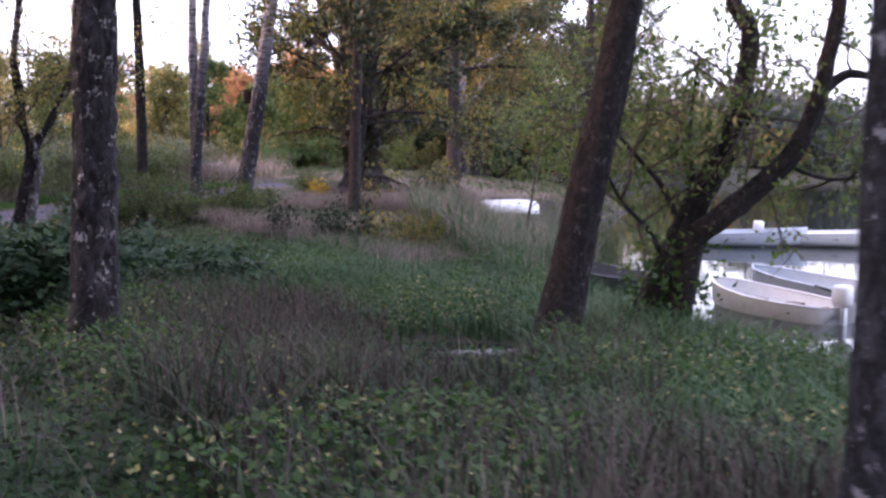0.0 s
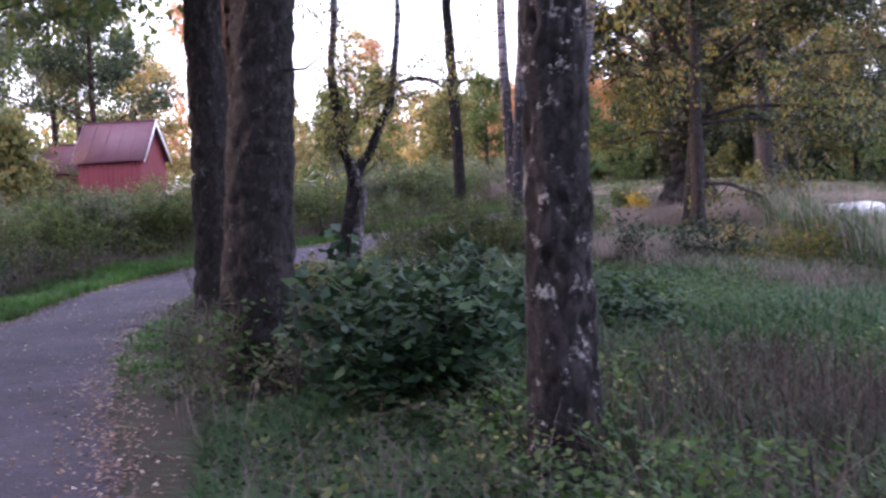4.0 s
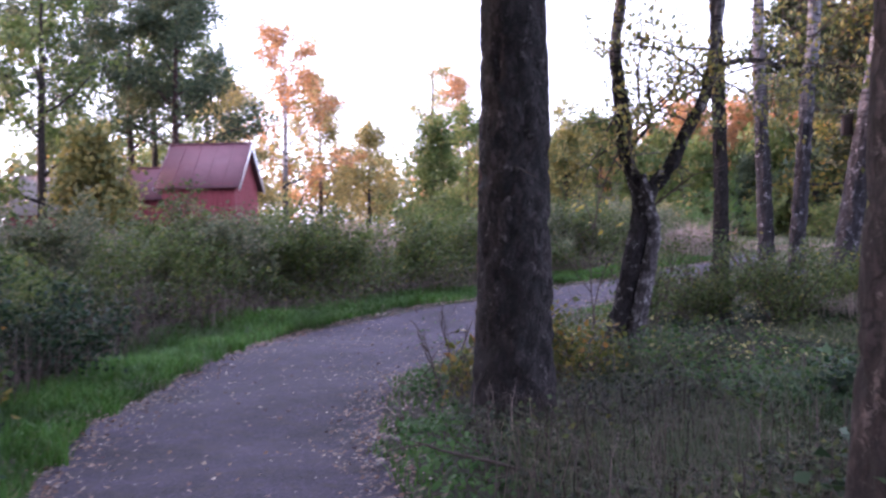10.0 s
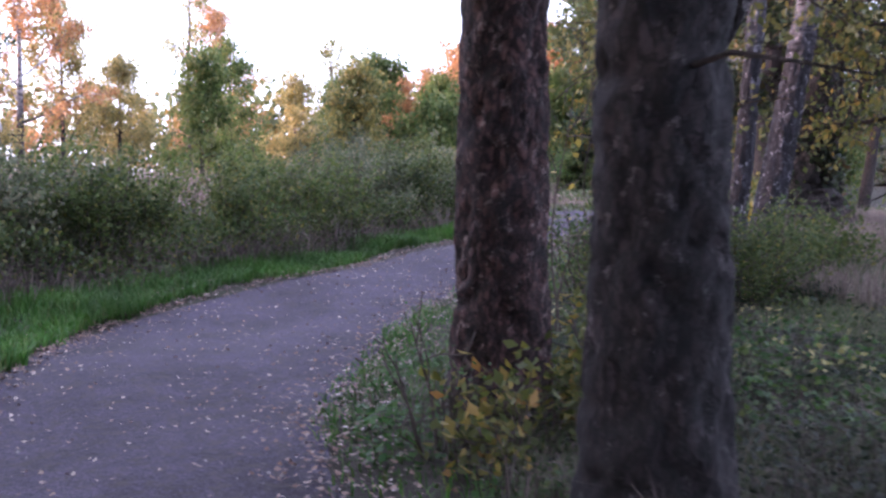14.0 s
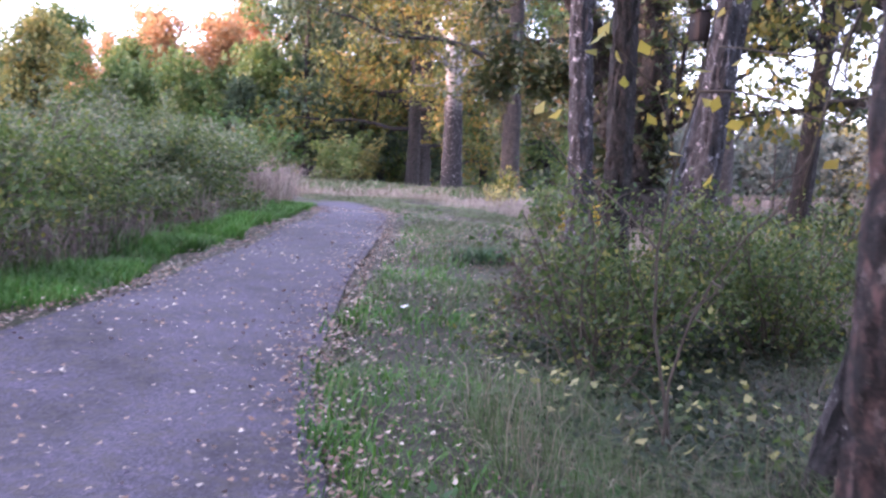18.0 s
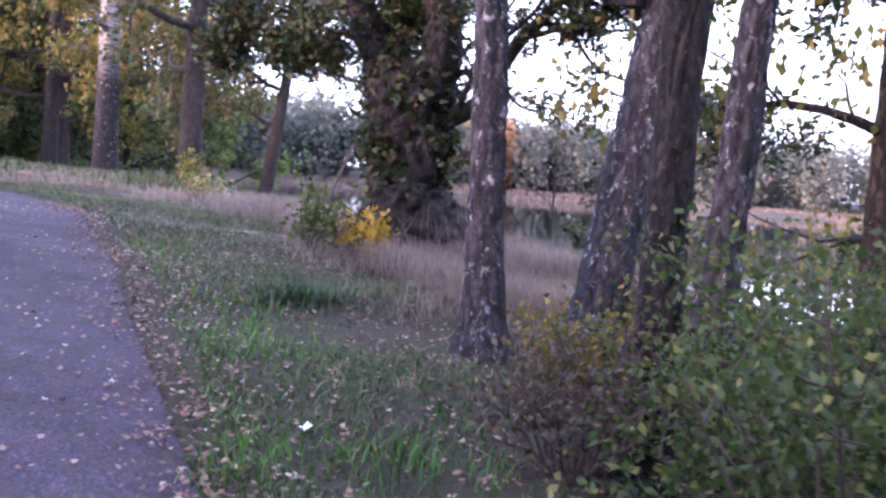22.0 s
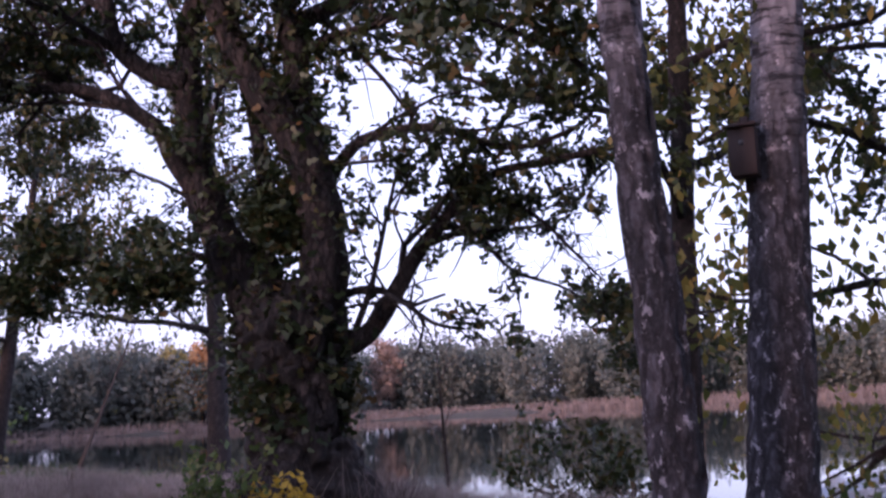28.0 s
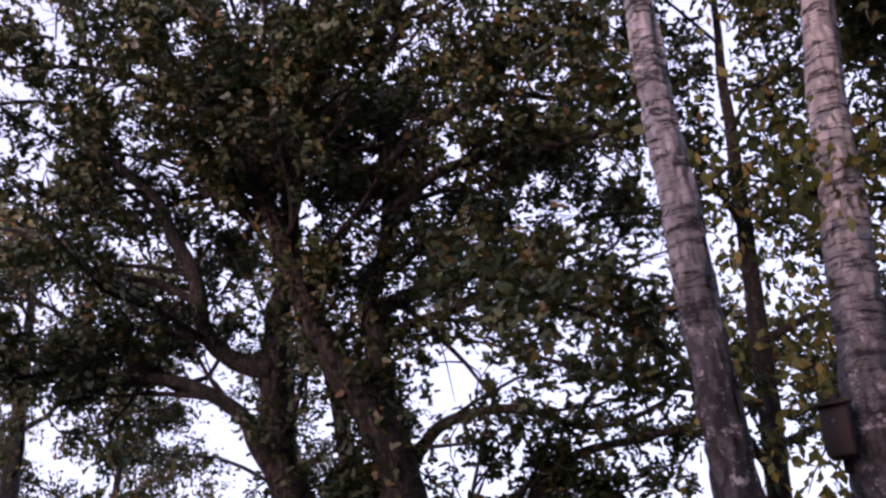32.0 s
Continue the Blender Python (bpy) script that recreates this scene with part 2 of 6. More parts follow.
def noise_node(n, l, scale, detail=4.0, rough=0.6, stretch=None, coords="Object"):
    tex, tc = n.new("ShaderNodeTexNoise"), n.new("ShaderNodeTexCoord")
    tex.inputs["Scale"].default_value, tex.inputs["Detail"].default_value, tex.inputs["Roughness"].default_value = scale, detail, rough
    if stretch:
        mp = n.new("ShaderNodeMapping")
        mp.inputs["Scale"].default_value = stretch
        l.new(tc.outputs[coords], mp.inputs[0])
        l.new(mp.outputs[0], tex.inputs[0])
    else:
        l.new(tc.outputs[coords], tex.inputs[0])
    return tex


def bump(n, l, bsdf, height, strength, distance):
    b = n.new("ShaderNodeBump")
    b.inputs["Strength"].default_value, b.inputs["Distance"].default_value = strength, distance
    l.new(height, b.inputs["Height"])
    l.new(b.outputs[0], bsdf.inputs["Normal"])


def mixed(n, l, fac, a, b, mode="MIX"):
    x = n.new("ShaderNodeMix")
    x.data_type, x.blend_type = "RGBA", mode
    for sock, val in ((x.inputs[0], fac), (x.inputs[6], a), (x.inputs[7], b)):
        if isinstance(val, (int, float)):
            sock.default_value = val
        elif isinstance(val, tuple):
            sock.default_value = (*val, 1)
        else:
            l.new(val, sock)
    return x.outputs[2]


def leaf_mat(name, stops, rough=0.55, through_light=0.48, vary=0.5):
    """Leaves: each blade takes its colour by chance from the stops; light also passes through."""
    m, n, l, p = node_mat(name)
    geo = n.new("ShaderNodeNewGeometry")
    r = ramp(n, stops)
    l.new(geo.outputs["Random Per Island"], r.inputs[0])
    big = noise_node(n, l, 0.7, 3)
    patch = ramp(n, [(0.3, (1 - vary * 0.6,) * 3), (0.7, (1 + vary * 0.4,) * 3)])
    l.new(big.outputs[0], patch.inputs[0])
    col = mixed(n, l, 1.0, r.outputs[0], patch.outputs[0], "MULTIPLY")
    l.new(col, p.inputs["Base Color"])
    p.inputs["Roughness"].default_value = rough
    tr, mix = n.new("ShaderNodeBsdfTranslucent"), n.new("ShaderNodeMixShader")
    l.new(col, tr.inputs[0])
    mix.inputs[0].default_value = through_light
    l.new(p.outputs[0], mix.inputs[1])
    l.new(tr.outputs[0], mix.inputs[2])
    l.new(mix.outputs[0], n["Material Output"].inputs[0])
    return m


def plain_mat(name, stops, scale=6.0, rough=0.8, relief=0.3, stretch=None, metal=0.0, depth=0.01):
    m, n, l, p = node_mat(name)
    a, b = noise_node(n, l, scale, 6, 0.65, stretch), noise_node(n, l, scale * 7, 4, 0.6, stretch)
    add = n.new("ShaderNodeMath")
    add.operation = "MULTIPLY_ADD"
    add.inputs[1].default_value, add.inputs[2].default_value = 0.45, 0.0
    l.new(b.outputs[0], add.inputs[0])
    sub = n.new("ShaderNodeMath")
    sub.operation = "MULTIPLY_ADD"
    sub.inputs[1].default_value = 0.6
    l.new(a.outputs[0], sub.inputs[0])
    l.new(add.outputs[0], sub.inputs[2])
    r = ramp(n, stops)
    l.new(sub.outputs[0], r.inputs[0])
    l.new(r.outputs[0], p.inputs["Base Color"])
    p.inputs["Roughness"].default_value, p.inputs["Metallic"].default_value = rough, metal
    bump(n, l, p, sub.outputs[0], relief, depth)
    return m


def bark_mat(name, dark, light, patch=None, patch_from=0.6, scale=16.0, depth=0.03, pale_from=None, cracks=1.0, stretch=0.3):
    """Cracked bark in upright plates; patch: a lichen or birch-white colour in blots, from pale_from metres up in bands."""
    m, n, l, p = node_mat(name)
    tc, warp, mp = n.new("ShaderNodeTexCoord"), n.new("ShaderNodeVectorMath"), n.new("ShaderNodeMapping")
    warp.operation = "MULTIPLY_ADD"
    l.new(noise_node(n, l, 11.0, 6, 0.75).outputs["Color"], warp.inputs[0])
    warp.inputs[1].default_value = (0.13, 0.13, 0.2)
    l.new(tc.outputs["Object"], warp.inputs[2])
    mp.inputs["Scale"].default_value = (1.0, 1.0, stretch)
    l.new(warp.outputs[0], mp.inputs[0])
    vor = n.new("ShaderNodeTexVoronoi")
    vor.feature = "DISTANCE_TO_EDGE"
    vor.inputs["Scale"].default_value = scale
    l.new(mp.outputs[0], vor.inputs[0])
    cut = ramp(n, [(0.0, (1 - cracks,) * 3), (0.16, (1, 1, 1))])
    l.new(vor.outputs["Distance"], cut.inputs[0])
    fine, mid = noise_node(n, l, 34.0, 7, 0.75, (1, 1, 0.5)), noise_node(n, l, 9.0, 6, 0.75, (1, 1, 0.75))
    grain = n.new("ShaderNodeMath")
    grain.operation = "MULTIPLY_ADD"
    grain.inputs[1].default_value = 0.5
    l.new(fine.outputs[0], grain.inputs[0])
    half = n.new("ShaderNodeMath")
    half.operation = "MULTIPLY"
    half.inputs[1].default_value = 0.5
    l.new(mid.outputs[0], half.inputs[0])
    l.new(half.outputs[0], grain.inputs[2])
    tone = ramp(n, [(0.43, dark), (0.57, light)])
    l.new(grain.outputs[0], tone.inputs[0])
    col = mixed(n, l, cut.outputs[0], tuple(c * 0.6 for c in dark), tone.outputs[0])
    if patch:
        pr = ramp(n, [(patch_from, (0, 0, 0)), (patch_from + 0.045, (1, 1, 1))])
        l.new(noise_node(n, l, 11.0, 8, 0.78, (1, 1, 0.8)).outputs[0], pr.inputs[0])
        fac = pr.outputs[0]
        if pale_from is not None:
            sep, band = n.new("ShaderNodeSeparateXYZ"), n.new("ShaderNodeMapRange")
            l.new(tc.outputs["Object"], sep.inputs[0])
            l.new(sep.outputs[2], band.inputs[0])
            band.inputs[1].default_value, band.inputs[2].default_value = pale_from, pale_from + 1.6
            ringy = ramp(n, [(0.44, (0, 0, 0)), (0.5, (1, 1, 1))])
            l.new(noise_node(n, l, 4.0, 7, 0.8, (0.7, 0.7, 4.5)).outputs[0], ringy.inputs[0])
            up = n.new("ShaderNodeMath")
            up.operation = "MULTIPLY"
            l.new(band.outputs[0], up.inputs[0])
            l.new(ringy.outputs[0], up.inputs[1])
            mx = n.new("ShaderNodeMath")
            mx.operation = "MAXIMUM"
            l.new(up.outputs[0], mx.inputs[0])
            l.new(fac, mx.inputs[1])
            fac = mx.outputs[0]
        col = mixed(n, l, fac, col, patch)
    tint = ramp(n, [(0.3, (0.62, 0.62, 0.64)), (0.7, (1.25, 1.2, 1.17))])
    l.new(noise_node(n, l, 2.2, 6, 0.75).outputs[0], tint.inputs[0])
    l.new(mixed(n, l, 1.0, col, tint.outputs[0], "MULTIPLY"), p.inputs["Base Color"])
    p.inputs["Roughness"].default_value = 0.9
    bump(n, l, p, mixed(n, l, 0.45, cut.outputs[0], grain.outputs[0]), 1.0, depth)
    return m


PINE = bark_mat("pine_bark", (0.018, 0.011, 0.011), (0.125, 0.063, 0.057), (0.24, 0.18, 0.165), 0.57, 20.0, 0.05, None, 0.85, 0.4)
ALDER = bark_mat("grey_bark", (0.007, 0.0055, 0.006), (0.042, 0.032, 0.033), (0.12, 0.105, 0.105), 0.585, 22.0, 0.045, None, 0.85, 0.35)
BIRCH = bark_mat("birch_bark", (0.02, 0.018, 0.022), (0.075, 0.072, 0.088), (0.38, 0.37, 0.42), 0.57, 13.0, 0.02, 2.9, 0.85)
OLDBIRCH = bark_mat("old_birch_bark", (0.011, 0.009, 0.011), (0.05, 0.042, 0.047), (0.42, 0.4, 0.41), 0.58, 14.0, 0.022, 3.0, 0.85)
OAKBARK = bark_mat("oak_bark", (0.017, 0.014, 0.013), (0.066, 0.05, 0.046), (0.12, 0.11, 0.1), 0.62, 13.0, 0.04, None, 0.9)
YOUNGBIRCH = bark_mat("white_birch_bark", (0.035, 0.03, 0.034), (0.13, 0.12, 0.128), (0.36, 0.345, 0.37), 0.53, 12.0, 0.012, None, 0.6)
TWIG = plain_mat("twig_bark", [(0.3, (0.04, 0.03, 0.025)), (0.7, (0.11, 0.085, 0.07))], 12, 0.85)

GREEN, YELLOW = [(0.0, (0.068, 0.11, 0.03)), (0.5, (0.12, 0.175, 0.042)), (0.85, (0.18, 0.215, 0.06)), (1.0, (0.25, 0.24, 0.08))], [(0.0, (0.19, 0.2, 0.08)), (0.5, (0.36, 0.31, 0.12)), (1.0, (0.52, 0.41, 0.15))]
LEAF_OAK = leaf_mat("oak_leaves", [(0.0, (0.02, 0.036, 0.012)), (0.6, (0.04, 0.06, 0.016)), (0.9, (0.075, 0.072, 0.02)), (1.0, (0.14, 0.08, 0.026))], through_light=0.16)
LEAF_OAKY = leaf_mat("yellowing_oak_leaves", [(0.0, (0.08, 0.1, 0.025)), (0.5, (0.18, 0.18, 0.04)), (0.85, (0.3, 0.23, 0.05)), (1.0, (0.36, 0.2, 0.06))], through_light=0.45)
LEAF_OLIVE = leaf_mat("olive_oak_leaves", [(0.0, (0.035, 0.05, 0.015)), (0.5, (0.075, 0.085, 0.024)), (0.88, (0.14, 0.11, 0.032)), (1.0, (0.24, 0.14, 0.045))], through_light=0.3)
LEAF_DULL = leaf_mat("dull_yellowing_leaves", [(0.0, (0.06, 0.085, 0.024)), (0.5, (0.13, 0.145, 0.035)), (0.85, (0.23, 0.19, 0.045)), (1.0, (0.3, 0.2, 0.05))])
LEAF_SHRUB = leaf_mat("mid_green_shrub_leaves", [(0.0, (0.04, 0.075, 0.018)), (0.6, (0.085, 0.125, 0.032)), (0.92, (0.15, 0.17, 0.05)), (1.0, (0.3, 0.27, 0.07))])
LEAF_RED = leaf_mat("red_maple_leaves", [(0.0, (0.2, 0.13, 0.06)), (0.5, (0.46, 0.19, 0.09)), (1.0, (0.52, 0.24, 0.11))])
LEAF_GREEN = leaf_mat("green_leaves", GREEN)
LEAF_MIX = leaf_mat("turning_leaves", [(0.0, (0.1, 0.13, 0.045)), (0.4, (0.19, 0.2, 0.065)), (0.75, (0.32, 0.28, 0.085)), (1.0, (0.46, 0.34, 0.1))], through_light=0.45)
LEAF_YELLOW = leaf_mat("yellow_leaves", YELLOW)
LEAF_ORANGE = leaf_mat("orange_leaves", [(0.0, (0.28, 0.19, 0.1)), (0.5, (0.48, 0.29, 0.13)), (1.0, (0.52, 0.25, 0.11))])
LEAF_PINK = leaf_mat("faded_pink_leaves", [(0.0, (0.25, 0.19, 0.15)), (1.0, (0.38, 0.26, 0.2))])
LEAF_BRIGHT = leaf_mat("golden_leaves", [(0.0, (0.5, 0.34, 0.03)), (1.0, (0.75, 0.52, 0.06))])
LEAF_DARK = leaf_mat("dark_shrub_leaves", [(0.0, (0.015, 0.04, 0.02)), (0.7, (0.03, 0.075, 0.03)), (1.0, (0.06, 0.11, 0.035))], 0.62, 0.25)
LEAF_GREY = leaf_mat("grey_green_leaves", [(0.0, (0.085, 0.11, 0.055)), (0.6, (0.15, 0.175, 0.09)), (0.93, (0.25, 0.24, 0.14)), (1.0, (0.36, 0.33, 0.2))], through_light=0.45)
NEEDLE = leaf_mat("pine_needles", [(0.0, (0.045, 0.075, 0.0375)), (0.6, (0.0825, 0.12, 0.06)), (1.0, (0.15, 0.165, 0.075))])
GRASS = leaf_mat("green_grass", [(0.0, (0.04, 0.12, 0.014)), (0.6, (0.075, 0.2, 0.022)), (0.9, (0.1, 0.19, 0.03)), (1.0, (0.18, 0.2, 0.07))], 0.6, 0.3, 0.9)
DRY = leaf_mat("dry_grass", [(0.0, (0.17, 0.13, 0.115)), (0.5, (0.32, 0.255, 0.22)), (0.85, (0.48, 0.39, 0.345)), (1.0, (0.2, 0.22, 0.12))], 0.75, 0.35, 0.6)
DEADSTEM = leaf_mat("withered_stems", [(0.0, (0.08, 0.06, 0.055)), (0.6, (0.16, 0.12, 0.112)), (1.0, (0.3, 0.24, 0.21))], 0.8, 0.2)
LITTER = leaf_mat("fallen_leaves", [(0.0, (0.1, 0.05, 0.035)), (0.4, (0.22, 0.13, 0.09)), (0.75, (0.3, 0.21, 0.16)), (1.0, (0.46, 0.39, 0.33))], 0.45, 0.1)

LITTER_BROWN = leaf_mat("brown_fallen_leaves", [(0.0, (0.06, 0.03, 0.022)), (0.6, (0.15, 0.08, 0.055)), (1.0, (0.26, 0.16, 0.11))], 0.5, 0.1)
TURF = leaf_mat("thin_turf", [(0.0, (0.055, 0.095, 0.03)), (0.5, (0.09, 0.14, 0.045)), (0.75, (0.17, 0.155, 0.1)), (1.0, (0.3, 0.25, 0.19))], 0.7, 0.35, 0.8)
WITHER = leaf_mat("withered_herbs", [(0.0, (0.036, 0.0272, 0.024)), (0.5, (0.072, 0.056, 0.048)), (0.8, (0.12, 0.096, 0.08)), (1.0, (0.04, 0.056, 0.024))], 0.8, 0.2, 0.6)
SEDGE = leaf_mat("sedge_blades", [(0.0, (0.026, 0.07, 0.028)), (0.6, (0.048, 0.125, 0.04)), (1.0, (0.11, 0.17, 0.06))], 0.55, 0.3, 0.6)
LEAF_HERB = leaf_mat("herb_leaves", [(0.0, (0.03, 0.075, 0.018)), (0.6, (0.06, 0.125, 0.028)), (1.0, (0.12, 0.17, 0.045))])
LEAF_PALE = leaf_mat("pale_yellow_leaves", [(0.0, (0.22, 0.22, 0.08)), (0.6, (0.4, 0.36, 0.14)), (1.0, (0.5, 0.45, 0.25))])
LEAF_PALEY = leaf_mat("large_yellow_leaves", [(0.0, (0.3, 0.3, 0.06)), (0.6, (0.55, 0.42, 0.08)), (1.0, (0.6, 0.5, 0.15))])
# shade among trunks and bushes is put into these near-black leaf colours
LEAF_SHADED = leaf_mat("shaded_undergrowth_leaves", [(0.0, (0.011, 0.0221, 0.00935)), (0.6, (0.0238, 0.0425, 0.017)), (0.9, (0.0425, 0.0553, 0.0255)), (1.0, (0.119, 0.102, 0.068))])
LEAF_FRESH = leaf_mat("fresh_weed_leaves", [(0.0, (0.04, 0.11, 0.025)), (1.0, (0.1, 0.2, 0.05))])
LEAF_YGREEN = leaf_mat("yellow_green_leaves", [(0.0, (0.07, 0.1, 0.025)), (0.6, (0.16, 0.17, 0.035)), (0.9, (0.32, 0.25, 0.05)), (1.0, (0.4, 0.2, 0.06))])
# haze over the lake is put into these leaves as a paler, greyer colour
LEAF_HAZED = leaf_mat("hazed_wood_leaves", [(0.0, (0.115, 0.13, 0.115)), (0.7, (0.155, 0.17, 0.145)), (1.0, (0.2, 0.19, 0.15))], 0.95)
LEAF_BROWN = leaf_mat("purplish_brown_leaves", [(0.0, (0.05, 0.04, 0.035)), (0.6, (0.11, 0.08, 0.07)), (0.9, (0.16, 0.12, 0.09)), (1.0, (0.3, 0.2, 0.07))])
LEAF_MIXFAR = leaf_mat("mixed_wood_leaves", [(0.0, (0.08, 0.1, 0.045)), (0.55, (0.15, 0.17, 0.06)), (0.85, (0.27, 0.22, 0.07)), (1.0, (0.35, 0.2, 0.06))])
# paler and greyer than NEEDLE, with the far haze in the colour
NEEDLE_HAZED = leaf_mat("hazed_pine_needles", [(0.0, (0.085, 0.1, 0.085)), (1.0, (0.14, 0.15, 0.12))], 0.95)
REED = leaf_mat("reed_blades", [(0.0, (0.16, 0.125, 0.11)), (1.0, (0.26, 0.205, 0.18))], 0.8, 0.2)
STONE = plain_mat("small_stones", [(0.3, (0.12, 0.11, 0.11)), (0.7, (0.3, 0.28, 0.28))], 20, 0.85)
GREY_ROOF = plain_mat("grey_roof_sheet", [(0.3, (0.2, 0.17, 0.17)), (0.7, (0.32, 0.28, 0.28))], 3, 0.6, 0.15)
TILE_ROOF = plain_mat("pink_roof_tiles", [(0.3, (0.24, 0.115, 0.115)), (0.7, (0.36, 0.19, 0.185))], 5, 0.75, 0.4, (1, 3, 1))
PALEBLUE = plain_mat("pale_blue_hull", [(0.3, (0.4, 0.45, 0.52)), (0.7, (0.55, 0.6, 0.66))], 4, 0.4, 0.05)
DARKHULL = plain_mat("dark_hull", [(0.3, (0.05, 0.05, 0.06)), (0.7, (0.1, 0.1, 0.12))], 5, 0.5, 0.1)


def ground_material():
    """Soil and short turf; gravel where the mesh is marked as path."""
    m, n, l, p = node_mat("ground_soil")
    soil = ramp(n, [(0.3, (0.02, 0.017, 0.012)), (0.5, (0.038, 0.032, 0.022)), (0.7, (0.036, 0.048, 0.02))])
    big = noise_node(n, l, 0.9, 6, 0.7)
    l.new(big.outputs[0], soil.inputs[0])
    l.new(soil.outputs[0], p.inputs["Base Color"])
    p.inputs["Roughness"].default_value = 0.95
    bump(n, l, p, noise_node(n, l, 12.0, 6, 0.7).outputs[0], 0.8, 0.05)
    return m


def gravel_material():
    m, n, l, p = node_mat("path_gravel")
    big, mid = noise_node(n, l, 1.1, 7, 0.72), noise_node(n, l, 9.0, 7, 0.75)
    vor = n.new("ShaderNodeTexVoronoi")
    tc = n.new("ShaderNodeTexCoord")
    vor.inputs["Scale"].default_value = 70.0
    l.new(tc.outputs["Object"], vor.inputs[0])
    stone = ramp(n, [(0.0, (0.024, 0.02, 0.029)), (0.6, (0.056, 0.046, 0.074)), (1.0, (0.115, 0.095, 0.145))])
    l.new(vor.outputs["Color"], stone.inputs[0])
    wear = ramp(n, [(0.34, (0.4, 0.37, 0.38)), (0.66, (1.2, 1.18, 1.23))])
    l.new(big.outputs[0], wear.inputs[0])
    c1 = mixed(n, l, 1.0, stone.outputs[0], wear.outputs[0], "MULTIPLY")
    dirt = ramp(n, [(0.48, (0, 0, 0)), (0.62, (1, 1, 1))])
    l.new(mid.outputs[0], dirt.inputs[0])
    l.new(mixed(n, l, mixed(n, l, 0.25, dirt.outputs[0], (0.0, 0.0, 0.0)), c1, (0.055, 0.045, 0.042)), p.inputs["Base Color"])
    p.inputs["Roughness"].default_value = 0.92
    h = mixed(n, l, 0.5, vor.outputs["Distance"], mid.outputs[0])
    bump(n, l, p, h, 0.6, 0.012)
    return m


def water_material():
    m, n, l, p = node_mat("lake_water")
    p.inputs["Base Color"].default_value = (0.015, 0.02, 0.018, 1)
    p.inputs["Roughness"].default_value = 0.03
    p.inputs["IOR"].default_value = 1.33
    w = noise_node(n, l, 1.2, 3, 0.5, (0.5, 1.4, 1))
    bump(n, l, p, w.outputs[0], 0.06, 0.05)
    return m


SOIL, GRAVEL, LAKE = ground_material(), gravel_material(), water_material()
RED_BOARD = plain_mat("red_boards", [(0.3, (0.13, 0.022, 0.03)), (0.7, (0.21, 0.042, 0.052))], 3, 0.85, 0.2, (1, 1, 0.3))
RED_ROOF = plain_mat("red_roof_sheet", [(0.3, (0.085, 0.03, 0.042)), (0.7, (0.14, 0.055, 0.072))], 2, 0.6, 0.1)
WHITE = plain_mat("white_paint", [(0.3, (0.62, 0.62, 0.64)), (0.7, (0.8, 0.8, 0.8))], 4, 0.4, 0.05)
DARK = plain_mat("dark_paint", [(0.3, (0.03, 0.03, 0.035)), (0.7, (0.07, 0.07, 0.08))], 6, 0.6, 0.1)
BOXWOOD = plain_mat("dark_box_wood", [(0.3, (0.018, 0.011, 0.011)), (0.7, (0.04, 0.026, 0.025))], 9, 0.85, 0.3, (1, 1, 0.3))
WOOD = plain_mat("weathered_wood", [(0.3, (0.11, 0.08, 0.065)), (0.7, (0.24, 0.19, 0.16))], 8, 0.85, 0.3, (1, 1, 0.2))
METAL = plain_mat("grey_metal", [(0.3, (0.35, 0.36, 0.38)), (0.7, (0.55, 0.56, 0.58))], 5, 0.4, 0.05, None, 0.6)

# ---- ground, path, lake ----
def axis_steps(lo, hi, fine, out):
    core = np.arange(lo, hi + fine / 2, fine)
    tail = np.cumsum(fine * 1.22 ** np.arange(1, 40))
    tail = tail[tail < out]
    return np.r_[lo - tail[::-1], core, hi + tail]


def grid_mesh(name, xs, ys, zfun, mat):
    gx, gy = np.meshgrid(xs, ys, indexing="ij")
    v = np.stack([gx, gy, zfun(gx, gy)], -1).reshape(-1, 3)
    nx, ny = len(xs), len(ys)
    i, j = np.meshgrid(np.arange(nx - 1), np.arange(ny - 1), indexing="ij")
    q = np.stack([i * ny + j, (i + 1) * ny + j, (i + 1) * ny + j + 1, i * ny + j + 1], -1).reshape(-1, 4)
    return raw_mesh(name, v, q, mat, smooth=True)


def sunk(x, y):
    d, _ = beside(x, y)
    d = d.reshape(np.shape(x))
    return land(x, y) - 0.035 * np.clip(-d / 0.12, 0, 1) + 0.02 * np.clip(d / 0.3, 0, 1) * (np.sin(x * 7.3) * np.sin(y * 6.1) > -0.2)


ground = new("ground", grid_mesh("ground", axis_steps(-10, 30, 0.2, 3000), axis_steps(-16, 40, 0.2, 3000), sunk, SOIL))
tagged(ground, "dark soil and turf of the wooded lake shore", "ground", kind="structure")
k = 10
w = np.linspace(0, 1, k)[None, :, None]
pv = LINE_L[:, None] * (1 - w) + LINE_R[:, None] * w
crown = 0.035 * np.sin(np.linspace(0, np.pi, k))[None]
pz = land(pv[..., 0], pv[..., 1]) - 0.012 + crown
pv3 = np.concatenate([pv, pz[..., None]], -1).reshape(-1, 3)
i, j = np.meshgrid(np.arange(len(LINE_L) - 1), np.arange(k - 1), indexing="ij")
road = new("path", raw_mesh("path", pv3, np.stack([i * k + j, i * k + j + 1, (i + 1) * k + j + 1, (i + 1) * k + j], -1).reshape(-1, 4), GRAVEL, smooth=True))
tagged(road, "grey gravel footpath strewn with fallen leaves", "path", kind="structure")
lake = new("water", raw_mesh("water", [(5, -400, WATER), (900, -400, WATER), (900, 300, WATER), (5, 300, WATER)], np.array([[0, 1, 2, 3]]), LAKE))
